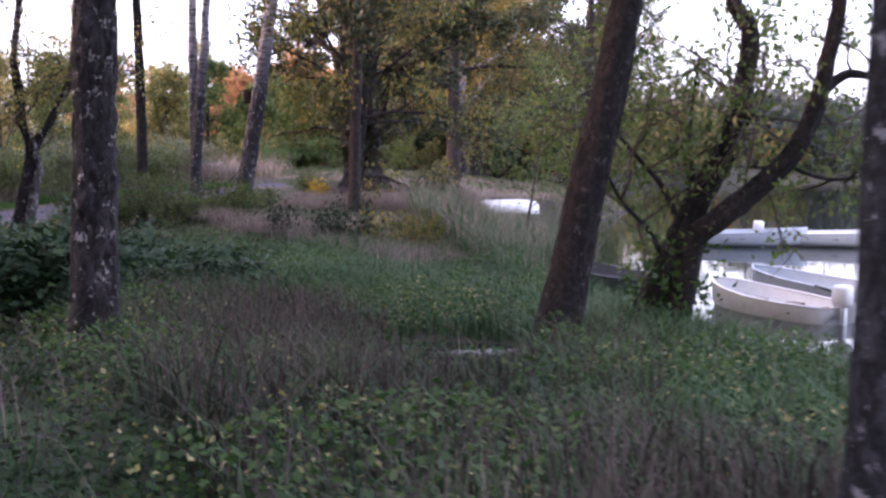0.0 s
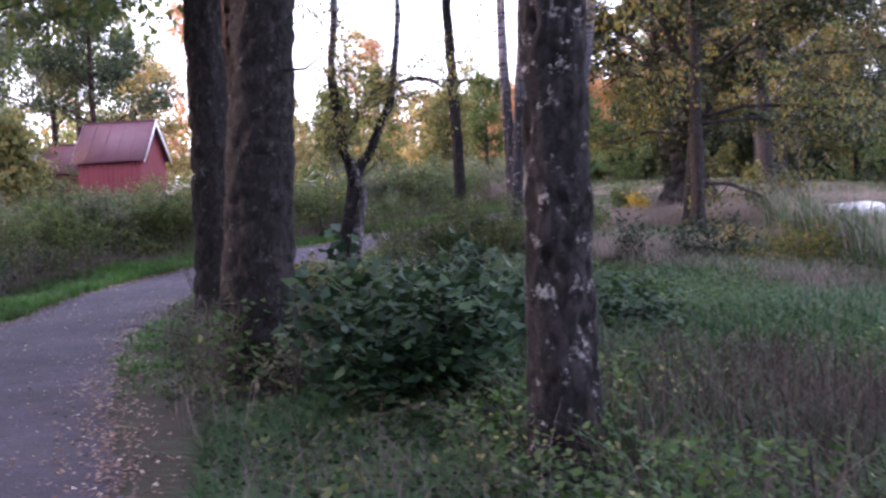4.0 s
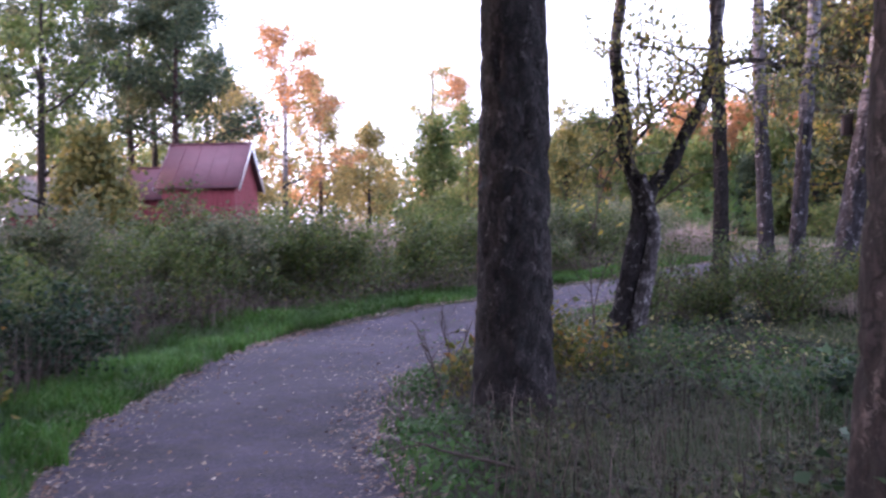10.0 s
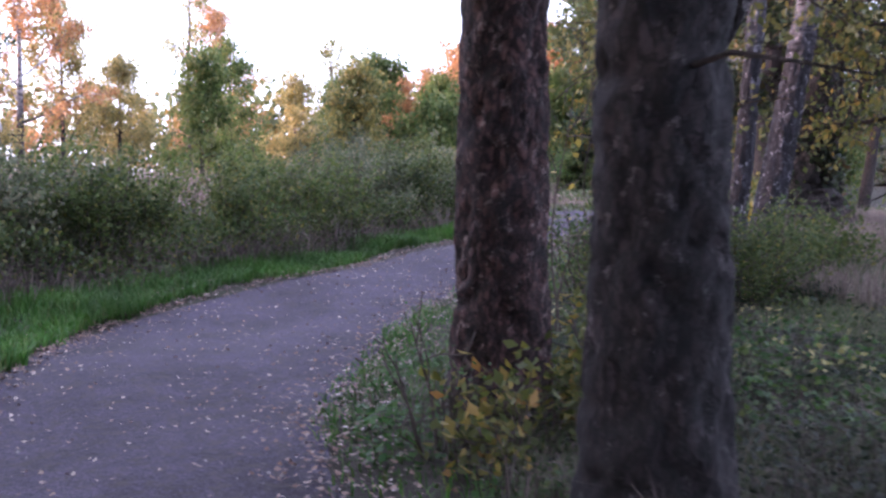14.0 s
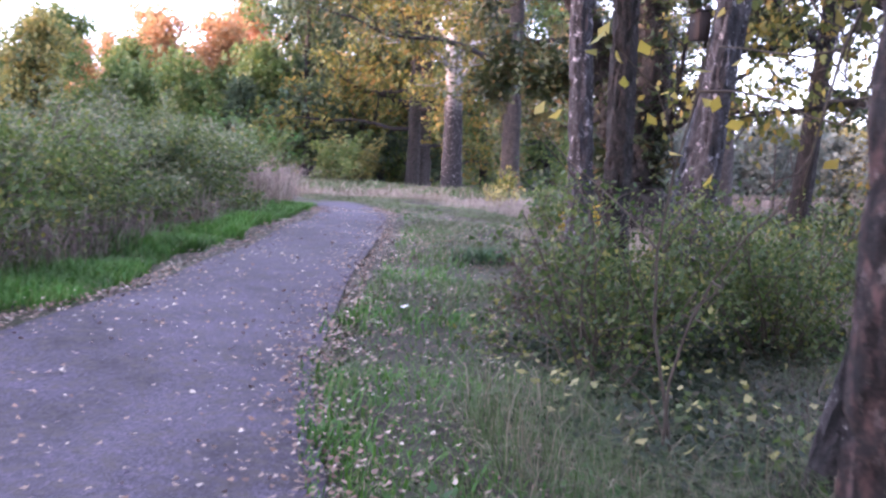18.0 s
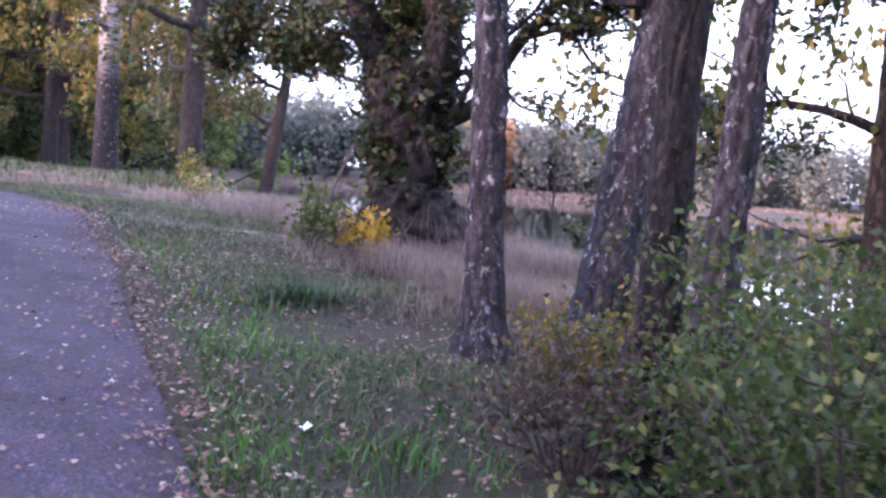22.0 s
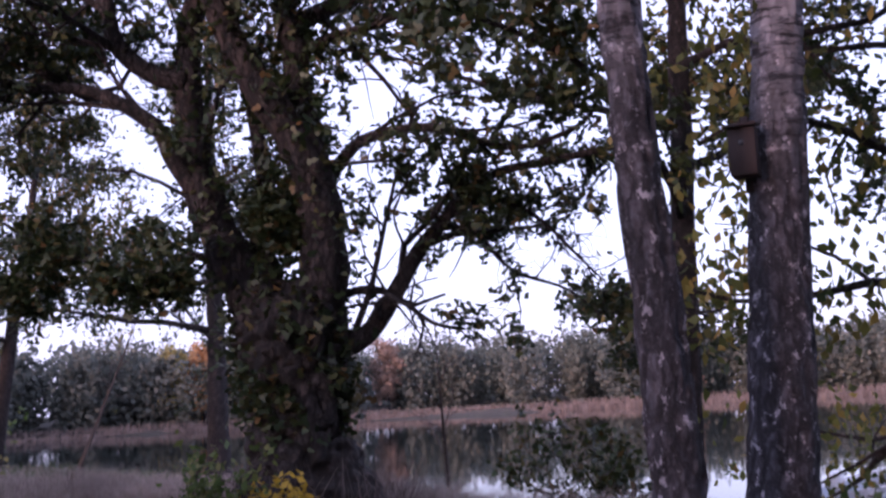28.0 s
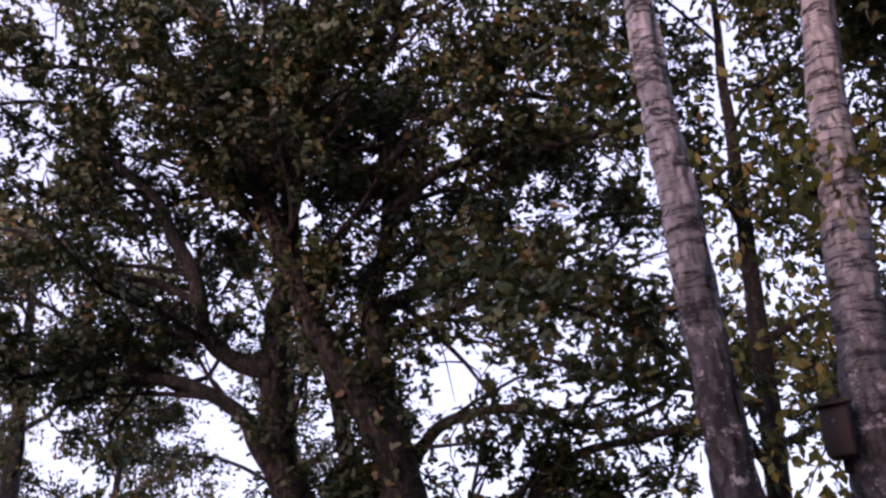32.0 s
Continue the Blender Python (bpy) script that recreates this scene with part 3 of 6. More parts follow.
tagged(lake, "calm lake mirroring the pale evening sky", "water", kind="structure")

# ---- trees ----
def wander(start, aim, length, steps, rng, wobble, rise=0.0):
    pts, d = [np.array(start, float)], np.array(aim, float)
    d /= np.linalg.norm(d)
    for _ in range(steps):
        d = d + rng.normal(0, wobble, 3) + (0, 0, rise)
        d /= np.linalg.norm(d)
        pts.append(pts[-1] + d * length / steps)
    return np.array(pts)


def trunk_line(height, lean, rng, n, bend=0.03):
    z = np.linspace(0, 1, n)
    off = np.cumsum(rng.normal(0, bend, (n, 2)), axis=0) * z[:, None]
    return np.stack([lean[0] * z * height + off[:, 0], lean[1] * z * height + off[:, 1], z * height], -1)


def forking(b, pts, r0, r1, rng, depth, tips, sub=4, wobble=0.28, rise=0.02, sides=6):
    """Adds a limb and its side twigs to a build, and gathers the twig points."""
    n = len(pts)
    b.tube(pts, np.linspace(r0, r1, n), sides, cap=sides > 4)
    length = np.linalg.norm(np.diff(pts, axis=0), axis=1).sum()
    if depth == 0:
        tips += list(pts[1:])
        return
    for t in range(sub):
        j = 1 + int((t + 0.5 + 0.5 * rng.random()) / sub * (n - 2))
        aim = (pts[j] - pts[j - 1]) / np.linalg.norm(pts[j] - pts[j - 1]) + rng.normal(0, 0.65, 3)
        f = 1 - 0.5 * j / n
        kid = wander(pts[j], aim, length * 0.48 * f * (0.7 + 0.6 * rng.random()), 4, rng, wobble, rise)
        forking(b, kid, max(r0 * 0.4 * f, 0.006), max(r1 * 0.4, 0.003), rng, depth - 1, tips, max(2, sub - 1), wobble, rise, 4)
    tips += list(pts[n // 2 :])


def make_tree(name, x, y, height, radius, bark, leaves, label, category="tree", lean=(0.0, 0.0), limbs=9, first=0.35, reach=2.6, leaf=0.085, count=2600, seed=1, flare=1.35, sides=16, ridge=0.16, sink=0.05, group="", spread=0.28, rise=0.05, stubs=0, pitch=0.3, depth=2, squash=0.75, taper=0.75, forks=(), bow=0.0, thick=0.45, furrow=0.0):
    """A tapered trunk, limbs that fork, and a crown of single leaves round the twigs. forks: (height, lean x, lean y, length) of second stems."""
    rng = np.random.default_rng(seed)
    root = thing(name, x, y, ground_z(x, y) - sink, label, category, group)
    steps = np.linspace(0, 1, max(14, int(height / 0.2)) if sides >= 14 else max(8, int(height / 0.8)))
    if furrow:
        steps = np.r_[np.arange(0, min(5.0, height * 0.99), 0.036), np.arange(5.0, height, 0.16), height] / height
        sides, ridge = 60, 0.0
    line = trunk_line(height, lean, rng, 40, 0.012 * height / 8)
    line = np.stack([np.interp(steps, np.linspace(0, 1, 40), line[:, c]) for c in range(3)], -1)
    z = line[:, 2] / height
    line[:, :2] += np.array(lean)[None] * bow * (z * (1 - z))[:, None]
    rad = radius * (np.clip(1 - z, 0.04, 1) ** taper) * (1 + (flare - 1) * np.exp(-line[:, 2] / 0.3))
    part("trunk", Build().tube(line, rad, sides, ridge, seed, furrow=furrow).mesh("trunk", bark, True), root)
    stems = [(line, rad)]
    for h, fx, fy, ln in forks:
        at = np.array([np.interp(h / height, z, line[:, c]) for c in range(3)])
        r0 = float(np.interp(h / height, z, rad)) * 0.8
        pts = wander(at, (fx, fy, 1.0), ln, 12, rng, 0.07, 0.02)
        r = np.linspace(r0, r0 * 0.3, 13)
        part("limb", Build().tube(pts, r, max(8, sides - 4), ridge, seed + 5).mesh("limb", bark, True), root)
        stems.append((pts, r))
    tips = []
    for i in range(limbs):
        k = i % len(stems) if taper > 0.3 else 1 + i % (len(stems) - 1)
        sl, sr = stems[k]
        if k == 0:
            h = first + (0.97 - first) * (i + rng.random() * 0.7) / limbs
            at, r0 = np.array([np.interp(h, z, line[:, c]) for c in range(3)]), float(np.interp(h, z, rad)) * thick
        else:
            j = rng.integers(3, len(sl))
            at, r0, h = sl[j], sr[j] * thick, 0.5
        a = i * 2.4 + rng.random() * 1.2
        ln = reach * (1.15 - 0.75 * max(0.0, (h - first) / (1 - first))) * (0.75 + 0.5 * rng.random())
        pts = wander(at, (math.cos(a), math.sin(a), pitch + 0.5 * h), ln, 7, rng, 0.16, rise)
        b = Build()
        forking(b, pts, r0, r0 * 0.2, rng, depth - 1, tips, 5)
        part("limb", b.mesh("limb", bark, True), root)
    for i in range(stubs):
        h = 1.2 + rng.random() * max(0.5, first * height - 1.0)
        at = np.array([np.interp(h / height, z, line[:, c]) for c in range(3)])
        a = rng.random() * 6.28
        pts = wander(at, (math.cos(a), math.sin(a), 0.1), 0.35 + rng.random() * 0.9, 4, rng, 0.25)
        part("limb", Build().tube(pts, np.linspace(0.018, 0.004, 5), 5).mesh("limb", bark), root)
    if count and tips:
        tips = np.array(tips)
        tips = tips[tips[:, 2] > 0.6]
        c = tufted(tips, count, spread, rng, squash=squash)
        v, q = lobed_leaves(c, leaf, rng) if leaves is LEAF_OAK else leaf_quads(c, leaf, rng)
        part("crown", raw_mesh("crown", v, q, leaves), root)
    return root


def big_oak(x, y):
    """The old oak: swollen base, twisting stems, long level boughs, tufts of leaves on the trunk."""
    rng = np.random.default_rng(11)
    g = ground_z(x, y)
    root = thing("oak_tree", x, y, g - 0.1, "huge old oak with a swollen burred base on the bank", "oak")
    right, away, up = np.array([0.24, -0.97, 0.0]), np.array([0.97, 0.24, 0.0]), np.array([0, 0, 1.0])
    z = np.linspace(0, 2.75, 30)
    shift = np.interp(z, [0, 0.5, 1.0, 1.6, 2.1, 2.75], [-0.05, -0.08, -0.16, -0.15, -0.2, -0.3])
    line = np.stack([0 * z, 0 * z, z], -1) + right * shift[:, None]
    rad = np.interp(z, [0, 0.3, 0.7, 1.05, 1.4, 1.8, 2.2, 2.5, 2.75], [1.0, 0.86, 0.64, 0.48, 0.46, 0.52, 0.58, 0.5, 0.24])
    part("trunk", Build().tube(smooth_line(line, 3), np.interp(np.linspace(0, 1, 88), np.linspace(0, 1, 30), rad), 72, 0.0, 3, furrow=0.13).mesh("trunk", OAKBARK, True), root)
    tips, stems = [], []

    def spine(guide, deep=0.0, jitter=0.05):
        """A bough through (sideways, height) guides, wandering a little in depth."""
        pts = [right * a + up * c + away * (deep * k + rng.normal(0, jitter)) for k, (a, c) in enumerate(guide)]
        return smooth_line(np.array(pts), 5)

    for guide, r0, r1, deep in (([(-0.32, 1.8), (-0.52, 2.4), (-0.82, 3.0), (-1.06, 3.6), (-1.24, 4.3), (-1.3, 5.1), (-1.26, 5.9), (-1.1, 6.8), (-1.2, 8.0), (-1.0, 9.4)], 0.3, 0.06, 0.03),
                                ([(0.05, 1.8), (0.2, 2.7), (0.2, 3.4), (0.1, 4.0), (-0.3, 4.7), (-0.6, 5.2), (-0.85, 5.8), (-1.1, 6.5), (-1.4, 7.4), (-1.55, 8.2), (-1.6, 9.6)], 0.3, 0.06, -0.05),
                                ([(0.15, 3.7), (0.04, 4.4), (-0.05, 4.9), (-0.04, 5.4), (-0.15, 6.1), (0.1, 6.7), (0.12, 8.0), (-0.1, 9.6)], 0.23, 0.06, 0.04),
                                ([(-0.3, 1.9), (-0.42, 2.6), (-0.5, 3.3), (-0.45, 4.0), (-0.6, 4.9), (-0.5, 5.8)], 0.2, 0.05, 0.1)):
        pts = spine(guide, deep)
        r = np.linspace(r0, r1, len(pts)) * (1 + 0.1 * np.sin(np.arange(len(pts)) * 1.3))
        part("stem", Build().tube(pts, r, 20, 0.24, 9).mesh("stem", OAKBARK, True), root)
        stems.append((pts, r))
    fixed = [([(0.1, 1.95), (0.45, 2.02), (0.72, 2.2), (0.98, 2.57), (1.25, 3.0), (1.52, 3.31), (1.8, 3.63), (2.2, 3.88), (3.0, 3.98), (3.9, 4.15)], 0.15, -0.03),
             ([(0.2, 3.85), (0.42, 4.1), (0.68, 4.33), (1.2, 4.43), (1.7, 4.33), (2.1, 4.18), (2.55, 4.13), (3.15, 4.34), (3.4, 4.75)], 0.085, -0.06),
             ([(-0.1, 5.75), (0.4, 5.98), (0.85, 6.12), (1.53, 6.27), (2.2, 6.2), (2.9, 6.07), (3.5, 6.0)], 0.115, 0.05), ([(-0.05, 5.4), (0.4, 5.55), (0.83, 5.61), (1.25, 5.67), (1.85, 5.7), (2.5, 5.61), (2.9, 5.5)], 0.07, -0.08),
             ([(-1.2, 3.8), (-1.45, 4.2), (-1.62, 4.55), (-2.06, 4.84), (-2.5, 5.0), (-3.1, 5.02), (-3.5, 5.15), (-4.4, 5.0)], 0.12, -0.05), ([(-2.3, 4.92), (-2.7, 5.15), (-3.2, 5.54), (-3.7, 5.86), (-4.28, 6.27), (-5.2, 6.5)], 0.07, 0.06),
             ([(-1.3, 5.1), (-1.7, 5.22), (-2.05, 5.54), (-2.2, 6.27), (-2.5, 6.82), (-2.7, 7.3), (-3.13, 7.73), (-3.6, 8.26), (-3.6, 9.2), (-4.1, 10.4)], 0.13, -0.05), ([(-2.15, 5.95), (-2.7, 6.3), (-3.4, 6.35), (-4.2, 6.9), (-5.3, 7.1)], 0.06, -0.12),
             ([(0.22, 2.5), (0.6, 2.62), (0.95, 2.55), (1.35, 2.2), (1.7, 2.1)], 0.06, -0.1), ([(-0.9, 3.0), (-1.3, 3.1), (-1.9, 2.95), (-2.6, 3.2), (-3.3, 2.9)], 0.06, 0.15), ([(1.52, 3.3), (1.9, 3.2), (2.3, 2.75), (2.9, 2.5), (3.3, 2.1)], 0.04, -0.05), ([(1.9, 3.7), (2.6, 3.4), (3.1, 2.9), (3.5, 2.5)], 0.035, 0.05), ([(0.2, 3.2), (-0.1, 3.5), (-0.35, 3.45)], 0.05, 0.0),
             ([(0.1, 6.9), (0.7, 7.4), (1.5, 7.6), (2.4, 7.5), (3.4, 7.8)], 0.09, -0.2), ([(0.1, 7.6), (0.8, 8.4), (1.7, 8.8), (2.8, 8.8), (3.9, 9.2)], 0.08, 0.15), ([(-0.1, 8.8), (0.6, 9.8), (1.6, 10.4), (2.8, 10.8)], 0.06, -0.2), ([(-1.5, 7.9), (-0.9, 8.8), (0.0, 9.5), (0.8, 10.3)], 0.06, -0.3),
             ([(-1.55, 8.0), (-2.4, 8.8), (-3.4, 9.1), (-4.8, 9.0)], 0.07, -0.25), ([(-1.4, 7.2), (-2.2, 7.6), (-3.2, 7.5), (-4.4, 7.9)], 0.07, 0.2), ([(-1.1, 8.4), (-1.8, 9.6), (-2.8, 10.6), (-4.2, 11.2)], 0.06, 0.1), ([(-3.6, 8.6), (-4.4, 8.9), (-5.4, 8.7)], 0.05, -0.2)]
    for guide, r0, deep in fixed:
        b = Build()
        forking(b, spine(guide, deep, 0.07), r0, r0 * 0.22, rng, 2, tips, 8, 0.3)
        part("limb", b.mesh("limb", OAKBARK, True), root)
    for i in range(20):
        pts, r = stems[i % 3]
        j = int(len(pts) * (0.55 + 0.43 * rng.random()))
        a = i * 2.4 + rng.random()
        aim = right * math.cos(a) + away * math.sin(a) + up * (0.15 + 0.3 * rng.random())
        b = Build()
        forking(b, wander(pts[j], aim, 3.6 * (0.6 + 0.6 * rng.random()), 8, rng, 0.2, 0.02), r[j] * 0.45, 0.015, rng, 2, tips, 7, 0.3)
        part("limb", b.mesh("limb", OAKBARK, True), root)
    tips = np.array(tips)
    tips = tips[(tips[:, 2] > 2.0) & ((tips[:, 2] > 2.6) | (tips @ right > 1.2))]
    lump = np.sin(tips[:, 0] * 2.3 + 1.0) + np.sin(tips[:, 1] * 2.6 + 0.7 * tips[:, 0]) + 1.3 * np.sin(tips[:, 2] * 4.4 + 0.8 * tips[:, 1]) + rng.normal(0, 0.7, len(tips)) + np.clip(tips[:, 2] - 6.2, 0, 2) * 0.5
    tips = tips[(lump > np.interp(tips[:, 2], [5.0, 6.5], [-0.35, 0.55])) & ((tips[:, 2] > 3.3) | (tips @ right < 0.7) | (rng.random(len(tips)) < 0.3)) & ((tips @ right < 0.7) | (tips[:, 2] > 6.0) | (rng.random(len(tips)) < 0.5))]
    v, q = lobed_leaves(tufted(tips, 78000, 0.16, rng, 14), 0.12, rng)
    part("crown", raw_mesh("crown", v, q, LEAF_OAK), root)
    # tufts that sprout from the trunk itself
    n = 2300
    a, zz = rng.random(n) * 6.28, np.concatenate([rng.normal(1.45, 0.22, 1300), rng.normal(2.3, 0.4, 1000)])
    keep = 0.5 + 0.5 * np.sin(a * 3 + zz * 4) > 0.3
    rr = np.interp(zz, z, rad) + np.abs(rng.normal(0.05, 0.12, n))
    c = (np.stack([np.cos(a) * rr, np.sin(a) * rr, zz], -1) + right * np.interp(zz, z, shift)[:, None])[keep]
    for pts, r in stems:
        k = 2000
        t = rng.random(k) * (len(pts) - 10)
        i0 = t.astype(int)
        base = pts[i0] + (pts[i0 + 1] - pts[i0]) * (t - i0)[:, None]
        off = rng.normal(0, 1, (k, 3))
        off /= np.linalg.norm(off, axis=1)[:, None]
        knots = np.sin(t * 2.1 + off[:, 0] * 2) > -0.1
        c = np.vstack([c, (base + off * (r[i0] + np.abs(rng.normal(0.08, 0.2, k)))[:, None])[knots]])
    v, q = lobed_leaves(c, 0.13, rng)
    part("trunk_foliage", raw_mesh("trunk_foliage", v, q, LEAF_OAK), root, "green tufts sprouting from the bark")
    # a litter of dead stems leaning on the swollen foot
    b = Build()
    for i in range(260):
        a = rng.random() * 6.28
        p = np.array([math.cos(a), math.sin(a), 0]) * (0.8 + 0.25 * rng.random())
        b.tube(wander(p + up * 0.05, up + rng.normal(0, 0.25, 3), 0.4 + 0.5 * rng.random(), 3, rng, 0.2), np.linspace(0.007, 0.002, 4), 3, cap=False)
    tagged(part("brushwood", b.mesh("brushwood", DEADSTEM), root, "thin dead shoots round the foot"), kind="stuff")
    return root


def willow():
    """A crooked willow: a leaning trunk that parts into two boughs over the water's edge."""
    rng = np.random.default_rng(15)
    x, y = 9.76, -3.1
    root = thing("willow_tree", x, y, ground_z(x, y) - 0.05, "crooked willow splitting into two mossy boughs", "willow")
    side, up, away = np.array([0.809, -0.588, 0.0]), np.array([0, 0, 1.0]), np.array([0.588, 0.809, 0.0])
    tips = []
    for k, (name, line, r0, r1, deep) in enumerate([("trunk", [(-0.2, -0.15), (-0.08, 0.3), (0.06, 0.65), (0.26, 1.15), (0.47, 1.66), (0.72, 2.15), (0.83, 2.7), (0.89, 3.2), (0.7, 3.6), (0.75, 4.3)], 0.19, 0.06, 0.02),
                                                ("trunk", [(0.2, -0.15), (0.26, 0.3), (0.33, 0.7), (0.42, 1.2), (0.64, 1.4), (1.0, 1.72), (1.3, 2.05), (1.49, 2.48), (1.57, 2.9), (1.66, 3.5), (1.6, 4.2)], 0.15, 0.06, -0.02),
                                                ("bough", [(1.52, 2.6), (1.78, 2.8), (2.1, 2.8), (2.6, 3.1)], 0.06, 0.02, 0.03), ("bough", [(0.3, 1.3), (0.1, 1.7), (-0.05, 1.88), (-0.37, 2.25), (-0.6, 2.6)], 0.035, 0.012, 0.05), ("bough", [(0.16, 0.9), (0.0, 1.25), (-0.3, 1.58), (-0.5, 2.0)], 0.03, 0.01, -0.1),
                                                ("bough", [(0.3, 1.2), (0.38, 1.8), (0.35, 2.3), (0.42, 3.0)], 0.03, 0.012, 0.1), ("bough", [(0.72, 2.1), (0.85, 2.35), (0.98, 2.4)], 0.06, 0.05, 0.0), ("bough", [(1.2, 1.95), (1.7, 1.8), (2.2, 1.9)], 0.025, 0.01, 0.1)]):
        pts = smooth_line(np.array([tuple(side * a + up * c + away * (deep * j + rng.normal(0, 0.02))) for j, (a, c) in enumerate(line)]), 6)
        part(name, Build().tube(pts, np.linspace(r0, r1, len(pts)), 14, 0.2, k).mesh(name, ALDER, True), root)
        for j in range(7):
            i = int(len(pts) * (0.4 + 0.6 * (j + rng.random()) / 7.5))
            b = Build()
            forking(b, wander(pts[min(i, len(pts) - 1)], rng.normal(0, 0.7, 3) + up * 0.4, 0.8 + 0.7 * rng.random(), 6, rng, 0.22, 0.0), 0.016, 0.005, rng, 1, tips, 5)
            part("limb", b.mesh("limb", TWIG), root)
    foot = smooth_line(np.array([tuple(side * -0.1), tuple(side * 0.1 + up * 0.6), tuple(side * 0.3 + up * 1.1)]), 7)
    tips = np.array(tips)
    tips = tips[tips[:, 2] > 0.9]
    c = tufted(tips, 5200, 0.2, rng)
    v, q = leaf_quads(c, 0.075, rng, ratio=0.5)
    part("crown", raw_mesh("crown", v, q, LEAF_GREEN), root)
    a = rng.random(900)
    c = foot[(a * (len(foot) - 1)).astype(int)] + rng.normal(0, 1, (900, 3)) * (0.2, 0.2, 0.2)
    v, q = leaf_quads(c, 0.09, rng, 0.3)
    part("ivy", raw_mesh("ivy", v, q, LEAF_HERB), root, "green creeper on the trunk's foot")


# along the footpath; crowns above the view are enlarged to shade the ground
make_tree("birch_tree", 4.49, -3.06, 15, 0.175, OLDBIRCH, LEAF_MIX, "old scaly-barked birch rising from tall grass", "birch", (0.012, 0.0), furrow=0.03, seed=2, first=0.36, reach=6.0, count=34000, leaf=0.17, spread=0.42, limbs=14, thick=0.3, flare=1.3)
make_tree("alder_tree", 2.95, 0.76, 15, 0.315, ALDER, LEAF_GREEN, "thick dark smooth-barked alder at the path edge", "alder", (0.08, 0.056), furrow=0.03, seed=3, first=0.36, reach=6.8, count=46000, leaf=0.18, spread=0.42, limbs=15, thick=0.3, flare=1.5, stubs=3)
make_tree("alder_tree", 2.55, 5.36, 15, 0.285, ALDER, LEAF_GREEN, "straight dark alder trunk on the path verge", "alder", (0.02, 0.0), furrow=0.03, seed=4, first=0.36, reach=5.6, count=46000, leaf=0.18, spread=0.42, limbs=15, thick=0.3, stubs=2)
make_tree("pine_tree", 2.97, 7.6, 16, 0.29, PINE, NEEDLE, "pine with reddish furrowed bark on the path verge", "pine", (0.015, 0.004), furrow=0.03, seed=5, first=0.38, reach=5.6, count=38000, leaf=0.18, spread=0.42, limbs=13, thick=0.3, ridge=0.2, stubs=2)
def twin_birch():
    """A crooked birch: a dark stem that forks at head height and a white one leaning into it."""
    rng = np.random.default_rng(12)
    x, y = 4.5, 8.6
    root = thing("birch_tree", x, y, ground_z(x, y) - 0.03, "small crooked birch parting into two stems in the undergrowth", "birch")
    side, up, away = np.array([0.909, -0.416, 0.0]), np.array([0, 0, 1.0]), np.array([0.416, 0.909, 0.0])
    tips = []
    for k, (name, bark, line, r0, r1, deep) in enumerate([("trunk", OLDBIRCH, [(-0.13, -0.05), (-0.1, 0.3), (0.02, 0.75), (0.13, 1.28), (0.2, 1.8), (0.06, 2.3), (-0.01, 2.95), (-0.05, 3.5), (0.05, 4.4), (0.0, 5.6)], 0.125, 0.035, 0.0), ("trunk", YOUNGBIRCH, [(0.1, -0.05), (0.12, 0.3), (0.19, 0.66), (0.29, 1.16), (0.34, 1.5), (0.27, 1.85), (0.22, 2.1)], 0.1, 0.04, -0.012),
                                                          ("limb", OLDBIRCH, [(0.22, 1.75), (0.34, 1.98), (0.5, 2.16), (0.66, 2.5), (0.9, 2.97), (0.98, 3.45), (1.1, 4.4), (1.05, 5.4)], 0.085, 0.03, 0.0), ("limb", OLDBIRCH, [(0.9, 3.15), (1.22, 3.28), (1.54, 3.24), (1.76, 3.12), (2.1, 3.2)], 0.032, 0.012, 0.04), ("limb", OLDBIRCH, [(0.1, 2.4), (0.3, 2.7), (0.25, 3.3)], 0.02, 0.008, 0.1)]):
        pts = smooth_line(np.array([tuple(side * a + up * c + away * (deep * j + rng.normal(0, 0.012))) for j, (a, c) in enumerate(line)]), 14)
        part(name, Build().tube(pts, np.linspace(r0, r1, len(pts)), 36, 0.0, k, furrow=r0 * 0.25).mesh(name, bark, True), root)
        for j in range(10 if name == "trunk" and k == 0 else 6 if name == "limb" else 0):
            i = int(len(pts) * (0.42 + 0.58 * (j + rng.random()) / 10.5))
            b = Build()
            forking(b, wander(pts[min(i, len(pts) - 1)], rng.normal(0, 0.7, 3) + up * 0.3, 0.8 + 0.8 * rng.random(), 6, rng, 0.22, -0.02), 0.014, 0.004, rng, 1, tips, 5)
            part("limb", b.mesh("limb", TWIG), root)
    tips = np.array(tips)
    tips = tips[tips[:, 2] > 2.1]
    v, q = leaf_quads(tufted(tips, 3600, 0.2, rng), 0.065, rng)
    part("crown", raw_mesh("crown", v, q, LEAF_MIX), root)


twin_birch()
make_tree("oak_tree", -2.0, 6.3, 13, 0.24, PINE, LEAF_GREEN, "dark forked tree in the shrubs beside the path", "tree", (0.0, 0.02), furrow=0.03, seed=31, first=0.25, reach=5.2, count=44000, leaf=0.14, forks=((3.9, 0.4, 0.15, 3.6),), spread=0.42, limbs=16, pitch=0.1, thick=0.2)
